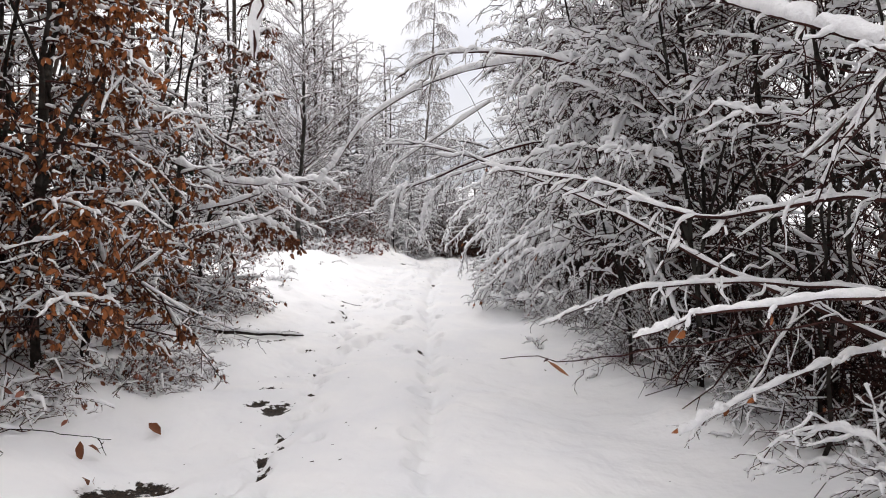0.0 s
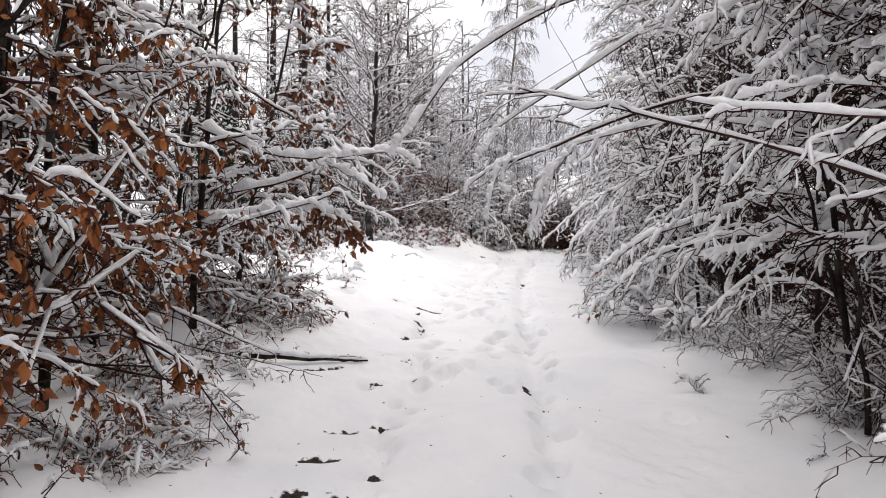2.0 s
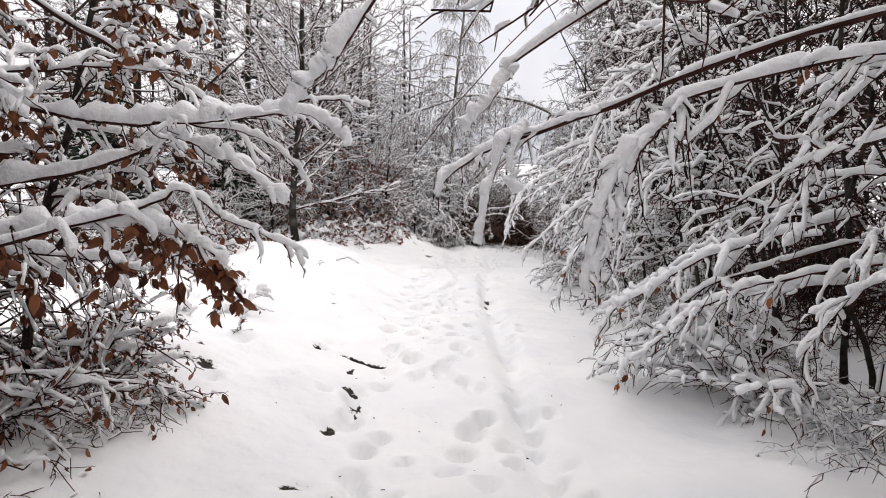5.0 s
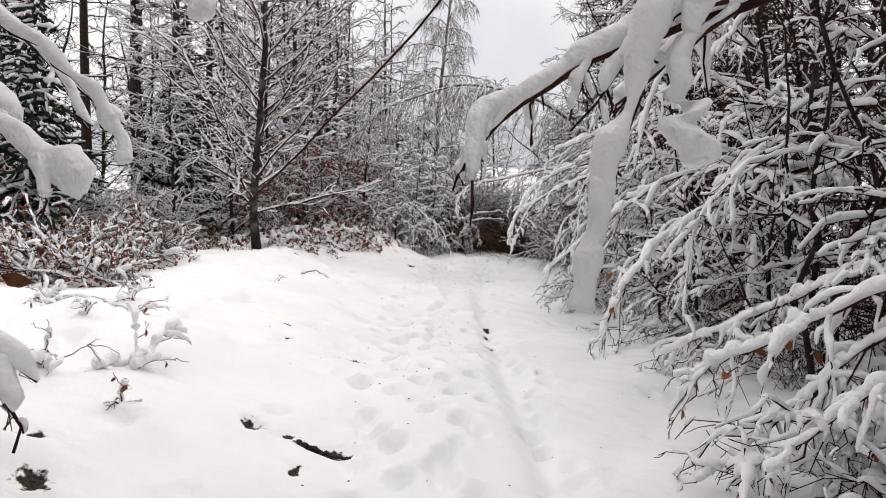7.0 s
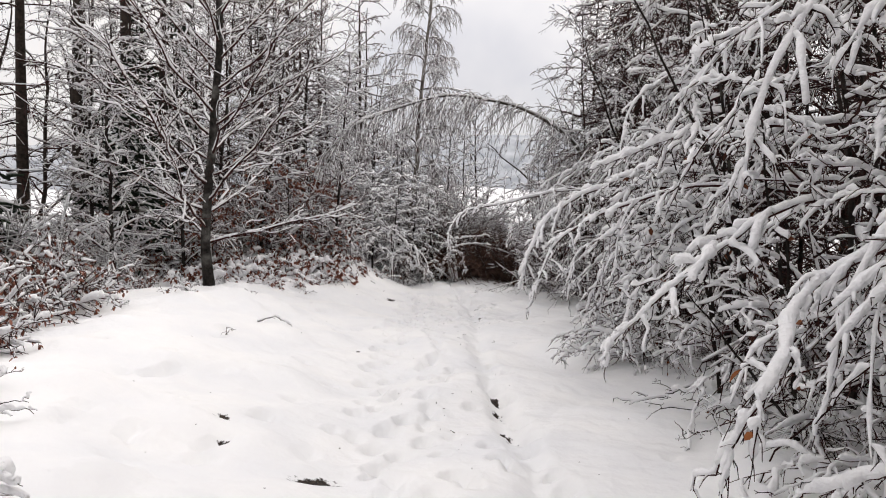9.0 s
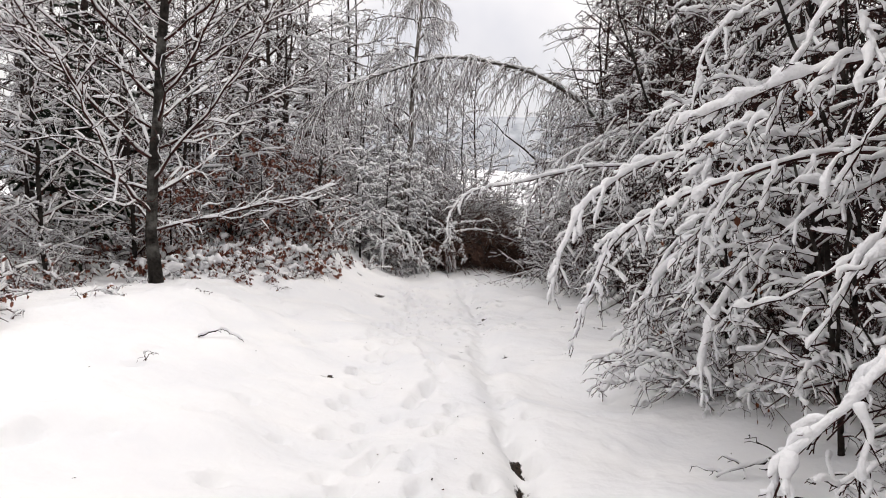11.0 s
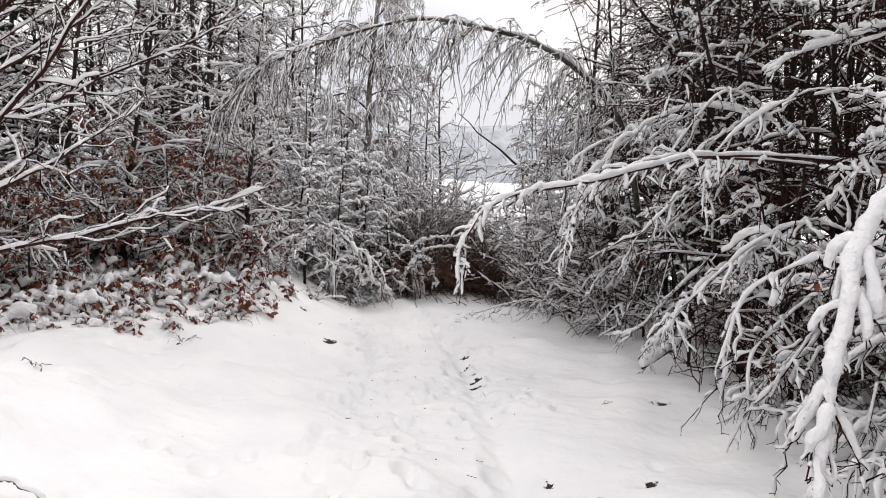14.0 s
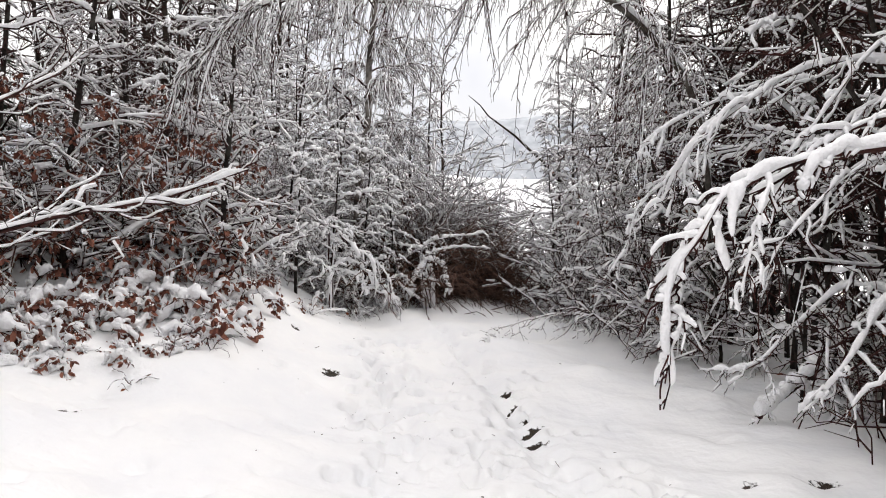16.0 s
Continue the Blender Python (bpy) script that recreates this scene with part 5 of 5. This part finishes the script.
    low = shrub("brushwood", "low fine reddish twigs with flecks of snow", "bush", "brush under the trees", -2.55, 5.6, 0.42, 12, (10, 60), 8, 3, (0.009, 0.008, 0.006), (0.8, 0.6, 0.35), 30, 0.05, LEAF_RED, 0.3, lod=0, twig=BROWN, base=0.2, r=0.004, twig_r=0.8)
    for x, y, s in ((-2.8, 4.9, 1.1), (-2.35, 6.2, 0.9), (-2.95, 4.3, 1.2), (-2.5, 6.7, 1.0), (-3.1, 5.4, 1.3), (-2.7, 7.3, 1.0), (-2.95, 7.8, 1.1), (-2.9, 8.9, 1.0), (-2.75, 9.3, 0.8)):
        plant(low, x, y, s)
    for x, y, s in ((3.3, 4.5, 0.5), (3.5, 5.3, 0.5), (3.1, 5.6, 0.36), (3.3, 6.4, 0.5), (3.2, 7.4, 0.5)):
        plant(dark, x, y, s)
    for k in range(20):
        plant(russet[k % 3], rng.uniform(-8.0, -5.0), rng.uniform(14.0, 20.5), rng.uniform(0.7, 1.2))
    for x, y, s in ((-4.6, 14.8, 0.9), (-5.0, 16.0, 1.0), (-2.85, 6.2, 0.5), (-2.7, 5.6, 0.55), (-3.1, 6.7, 0.7), (-3.4, 9.9, 0.9), (-3.1, 9.4, 0.8), (-3.2, 8.6, 0.8)):
        plant(russet[int(y) % 3], x, y, s)


bushes()


def bowed_bushes():
    """Bushes and saplings at the bend whose shoots hang in white loops."""
    root = thing("hornbeam_bush", -1.45, 27.2, lie(-1.45, 27.2) - 0.03, "bowed bush with thick white loops of snow", "bush", "heavy bushes")
    bough(root, ((-1.5, 27.3, -0.2), (-1.52, 27.2, 0.7), (-1.47, 27.1, 1.28), (-1.39, 27.1, 1.08), (-1.16, 27.1, 0.83), (-0.89, 27.1, 0.69), (-0.63, 27.1, 0.43), (-0.53, 27.1, 0.13), (-0.42, 27.1, -0.1)), 0.012, (0.034, 0.024, 0.016), 20, 2, ratio2=0.12, droop2=0.9, steep=0.8, wig=0.012)
    bough(root, ((-1.45, 27.25, -0.2), (-1.43, 27.1, 0.38), (-1.34, 27.1, 0.56), (-1.16, 27.1, 0.6), (-0.99, 27.1, 0.48), (-0.88, 27.1, 0.33), (-0.86, 27.1, 0.16)), 0.010, (0.036, 0.026, 0.016), 14, 2, ratio2=0.12, droop2=0.9, steep=0.9, wig=0.012)
    bough(root, ((-1.5, 27.25, -0.2), (-1.3, 27.2, 0.35), (-1.1, 27.0, 0.42), (-0.98, 27.0, 0.3), (-0.95, 27.0, 0.1)), 0.008, (0.032, 0.024, 0.014), 12, 2, ratio2=0.14, droop2=0.9, steep=0.9, wig=0.012)
    bough(root, ((-1.5, 27.2, -0.2), (-1.45, 27.15, 0.9), (-1.7, 27.1, 1.1), (-2.0, 27.1, 1.0), (-2.25, 27.1, 0.85)), 0.010, (0.026, 0.022, 0.016), 16, 3, ratio2=0.2, droop2=0.5, steep=0.7, wig=0.012)
    root = thing("hornbeam_bush", 0.3, 28.6, lie(0.3, 28.6) - 0.03, "small bush clotted with snow before the dark brush", "bush", "heavy bushes")
    bough(root, ((0.3, 28.6, -0.45), (0.12, 28.4, 0.24), (0.24, 28.4, 0.5), (0.39, 28.4, 0.48), (0.51, 28.4, 0.25), (0.59, 28.4, -0.1)), 0.010, (0.034, 0.026, 0.016), 18, 2, ratio2=0.16, droop2=0.8, steep=0.9, wig=0.012)
    bough(root, ((0.3, 28.6, -0.45), (0.25, 28.5, 0.3), (0.05, 28.4, 0.35), (-0.05, 28.4, 0.1), (-0.1, 28.4, -0.2)), 0.010, (0.032, 0.024, 0.014), 16, 2, ratio2=0.16, droop2=0.8, steep=0.9, wig=0.012)
    bough(root, ((0.2, 28.6, -0.45), (0.1, 28.5, 0.6), (0.3, 28.4, 0.86), (0.66, 28.4, 0.93), (1.24, 28.4, 1.03)), 0.008, (0.020, 0.012, 0.008), 12, 2, ratio2=0.12, wig=0.01)
    bough(root, ((0.2, 28.6, -0.45), (0.15, 28.5, 0.5), (0.3, 28.4, 0.65), (0.67, 28.4, 0.76), (1.3, 28.4, 0.74)), 0.008, (0.022, 0.012, 0.008), 12, 2, ratio2=0.12, wig=0.01)

    for x, y, h in ((3.0, 29.4, 4.8), (3.35, 30.3, 5.4), (2.75, 28.8, 3.6)):
        tree("sapling", "young sapling with curled twigs thickly lined with snow", "tree", "saplings at the end of the clearing", x, y, h, 0.028, (-0.3, rng.normal(0, 0.1)), limbs=26, zone=(0.08, 0.98), rise=(-8, 35), reach=(0.8, 1.4), droop=0.3,
             per2=9, per3=3, ratio2=0.42, thick=(0.018, 0.015, 0.012), share=(1, 0.95, 0.7), split=False, lod=0, twig_r=1.0, limb_wig=0.35)


bowed_bushes()


# ---- small things on the snow ----
rng = np.random.default_rng(27)
def fallen_branch(points, r, thick, label, per2=6, share=(1, 0.8, 0)):
    x, y = points[0][:2]
    root = thing("fallen_branch", x, y, lie(x, y), label, "branch", "fallen branches on the snow")
    pts = [(px, py, lie(px, py) + dz) for px, py, dz in points]
    P = curve(pts, 18) - np.array(root.location)
    P = P + rng.normal(0, 0.006, P.shape)
    L = np.array([np.linalg.norm(np.diff(P[0], axis=0), axis=1).sum()])
    levels = spray(P, L, taper([r], 18, 0.4), 1, per2, 2, 0.25, 0.5, 45, 45, 0.1, 0.2, 0.2, (thick, thick * 0.5, 0.004))
    levels[0] = levels[0][:4] + ((18, 7, 8, 44),)
    W, S = clothe(levels, np.array([0]), 0.5, share)
    part("stick", W, BARK, root)
    if S:
        part("snow", S, SNOW, root, "snow lying on the stick", "stuff")


fallen_branch(((-2.75, 7.72, 0.03), (-2.2, 8.08, 0.045), (-1.77, 8.39, 0.02)), 0.026, 0.018, "fallen stick under a ridge of snow beside the trail", 2)
fallen_branch(((-3.3, 7.3, 0.4), (-2.9, 7.55, 0.28), (-2.55, 7.8, 0.12), (-2.25, 8.1, 0.06)), 0.008, 0.013, "thin bent branch lying half in the snow", 4)
fallen_branch(((-1.72, 11.24, 0.0), (-1.55, 11.20, 0.025), (-1.38, 11.12, 0.0)), 0.022, 0.0, "short dark stick showing through the snow", 0 + 1, (0, 0, 0))
fallen_branch(((-2.98, 17.82, 0.0), (-2.86, 17.9, 0.06), (-2.74, 17.95, 0.075), (-2.58, 17.93, 0.01)), 0.009, 0.010, "small twig arched out of the snow", 4)
fallen_branch(((1.6, 15.1, 0.2), (1.2, 14.4, 0.12), (0.9, 13.8, 0.03)), 0.010, 0.012, "thin branch lying under the bushes", 8)
fallen_branch(((2.2, 15.6, 0.25), (1.5, 15.4, 0.12), (0.95, 15.2, 0.02)), 0.010, 0.012, "thin branch lying under the bushes", 8)


fallen_branch(((-2.95, 3.8, 0.0), (-2.6, 4.1, 0.08), (-2.2, 4.36, 0.1)), 0.005, 0.0, "thin bare twig sticking out of the snow", 2, (0, 0, 0))
fallen_branch(((-3.0, 7.0, 0.25), (-2.6, 7.15, 0.2), (-2.2, 7.35, 0.16), (-1.95, 7.5, 0.12)), 0.005, 0.0, "thin bare twig reaching over the snow", 4, (0, 0, 0))


def sprout(x, y, h, stems=4, thick=0.022, leaves=0, label="small snow-clotted sprout standing in the snow"):
    root = thing("sprout", x, y, lie(x, y) - 0.02, label, "plant", "sprouts in the snow")
    az, el = rng.uniform(0, 6.28, stems), np.radians(rng.uniform(25, 75, stems))
    way = np.stack((np.cos(az) * np.cos(el), np.sin(az) * np.cos(el), np.sin(el)), axis=-1)
    L = h * rng.uniform(0.6, 1.3, stems)
    P1 = grow(rng.normal(0, 0.02, (stems, 3)) * (1, 1, 0), way, L, np.full(stems, 0.5), 14, 0.25)
    levels = spray(P1, L, taper(np.full(stems, 0.004), 14, 0.5), 1, 3, 0, 0.45, 0.5, 50, 45, 0.1, 0.4, 0.3, (thick, thick * 0.6, 0), 0.7)
    W, S = clothe(levels, np.arange(stems), 0.45, (0.75, 0.5, 0))
    part("stalk", W, TWIG, root)
    if S:
        part("snow", S, SNOW, root, "clots of snow on the stalks", "stuff")
    if leaves:
        part("foliage", [leaves_on(levels[1][0], leaves, 0.05)], LEAF_DARK, root, "", "stuff")


SPROUTS_CLEARING = ((-3.44, 12.94, 0.5, 5, 0.017, 3), (-4.05, 12.74, 0.43, 6, 0.017, 6), (-2.85, 11.72, 0.6, 4, 0.03, 3), (-3.24, 11.38, 0.48, 5, 0.028, 4), (-2.67, 11.03, 0.22, 4, 0.014, 2), (-3.55, 12.4, 0.36, 4, 0.017, 0), (-3.75, 13.6, 0.42, 5, 0.017, 4), (-4.4, 13.4, 0.48, 6, 0.017, 8), (-4.8, 12.4, 0.54, 6, 0.017, 6), (-4.2, 11.4, 0.42, 5, 0.017, 6), (-4.07, 18.58, 0.42, 5, 0.022, 14), (-4.3, 18.4, 0.35, 3, 0.008, 0), (-4.6, 17.6, 0.25, 3, 0.01, 0), (-3.1, 16.8, 0.2, 2, 0.004, 0))
SPROUTS_TRAIL = ((1.55, 7.2, 0.35, 3, 0.008, 0), (1.18, 8.17, 0.3, 4, 0.014, 0), (1.7, 9.8, 0.4, 5, 0.026, 2), (1.5, 6.6, 0.25, 3, 0.008, 0), (-2.5, 6.0, 0.35, 5, 0.014, 12), (-2.3, 6.5, 0.3, 4, 0.012, 10), (-2.6, 4.8, 0.25, 3, 0.004, 2))
SPROUTS_END = ((-1.74, 25.96, 0.5, 8, 0.02, 30), (-3.2, 23.9, 0.75, 3, 0.005, 0), (-3.0, 24.9, 0.7, 3, 0.005, 0), (-3.7, 23.6, 0.6, 3, 0.005, 0), (-2.5, 25.4, 0.5, 4, 0.005, 0), (-4.05, 23.4, 0.3, 3, 0.006, 3), (-2.4, 24.2, 0.35, 4, 0.008, 0), (-5.3, 22.0, 0.6, 6, 0.026, 6), (-4.9, 21.8, 0.5, 6, 0.03, 4), (-3.6, 20.2, 0.3, 2, 0.005, 0), (-2.9, 23.0, 0.6, 3, 0.004, 0), (-2.6, 23.4, 0.5, 4, 0.004, 0), (-3.05, 22.5, 0.45, 3, 0.004, 2), (0.95, 26.0, 0.35, 4, 0.006, 0), (0.6, 25.2, 0.3, 3, 0.006, 0))
for x, y, h, k, th, lv in SPROUTS_CLEARING + SPROUTS_TRAIL + SPROUTS_END:
    sprout(x, y, h, k, th, lv)


def fallen_leaf(x, y, size, mat):
    v, q = leaves_on(np.array([[[0, 0, size * 0.7], [0.005, 0, size * 0.75]]], float), 1, size, 1.0)
    ob = new("fallen_leaf", mesh_of("fallen_leaf", [(v, q)], mat))
    ob.location = (x, y, lie(x, y))
    tagged(ob, "curled brown leaf stuck upright in the snow", "leaf", "fallen leaves on the snow")


for x, y, sz in ((-2.14, 4.78, 0.11), (-2.31, 4.18, 0.15), (-2.27, 4.2, 0.13), (-2.06, 3.76, 0.14), (-2.03, 3.79, 0.12), (-3.3, 5.4, 0.07), (-3.5, 5.75, 0.07), (-3.4, 4.9, 0.06), (-2.7, 5.2, 0.06), (-3.9, 23.15, 0.12), (-3.7, 23.0, 0.1)):
    fallen_leaf(x, y, sz, LEAF_DARK)


def litter():
    """Crumbs of bark, twig and leaf scattered over the trodden snow."""
    n = 240
    lane = rng.choice(np.array([-0.16, -1.25, -0.7, 0.9, -2.2]), n, p=(0.22, 0.3, 0.18, 0.12, 0.18))
    y = rng.uniform(3, 27, n)
    x = lane + 0.3 * step01(17, 24, y) + rng.normal(0, 1, n) * np.where(np.abs(lane + 0.7) < 0.7, 0.2, 0.7)
    z = np.array([lie(a, b) for a, b in zip(x, y)])
    o = np.stack((x, y, z + 0.003), axis=-1)
    az = rng.uniform(0, 6.28, n)
    way = np.stack((np.cos(az), np.sin(az), rng.normal(0.05, 0.15, n)), axis=-1)
    ln = rng.uniform(0.006, 0.022, n) * np.where(rng.uniform(0, 1, n) < 0.08, 3.0, 1.0)
    P = grow(o, way, ln, np.zeros(n), 2, 0.3)
    r = rng.uniform(0.0015, 0.006, n)
    tagged(new("litter", mesh_of("litter", [wood(P, taper(r, 2, 0.6), 3)], TWIG)), "crumbs of bark and leaf on the trodden snow", "litter", "", "stuff")


litter()
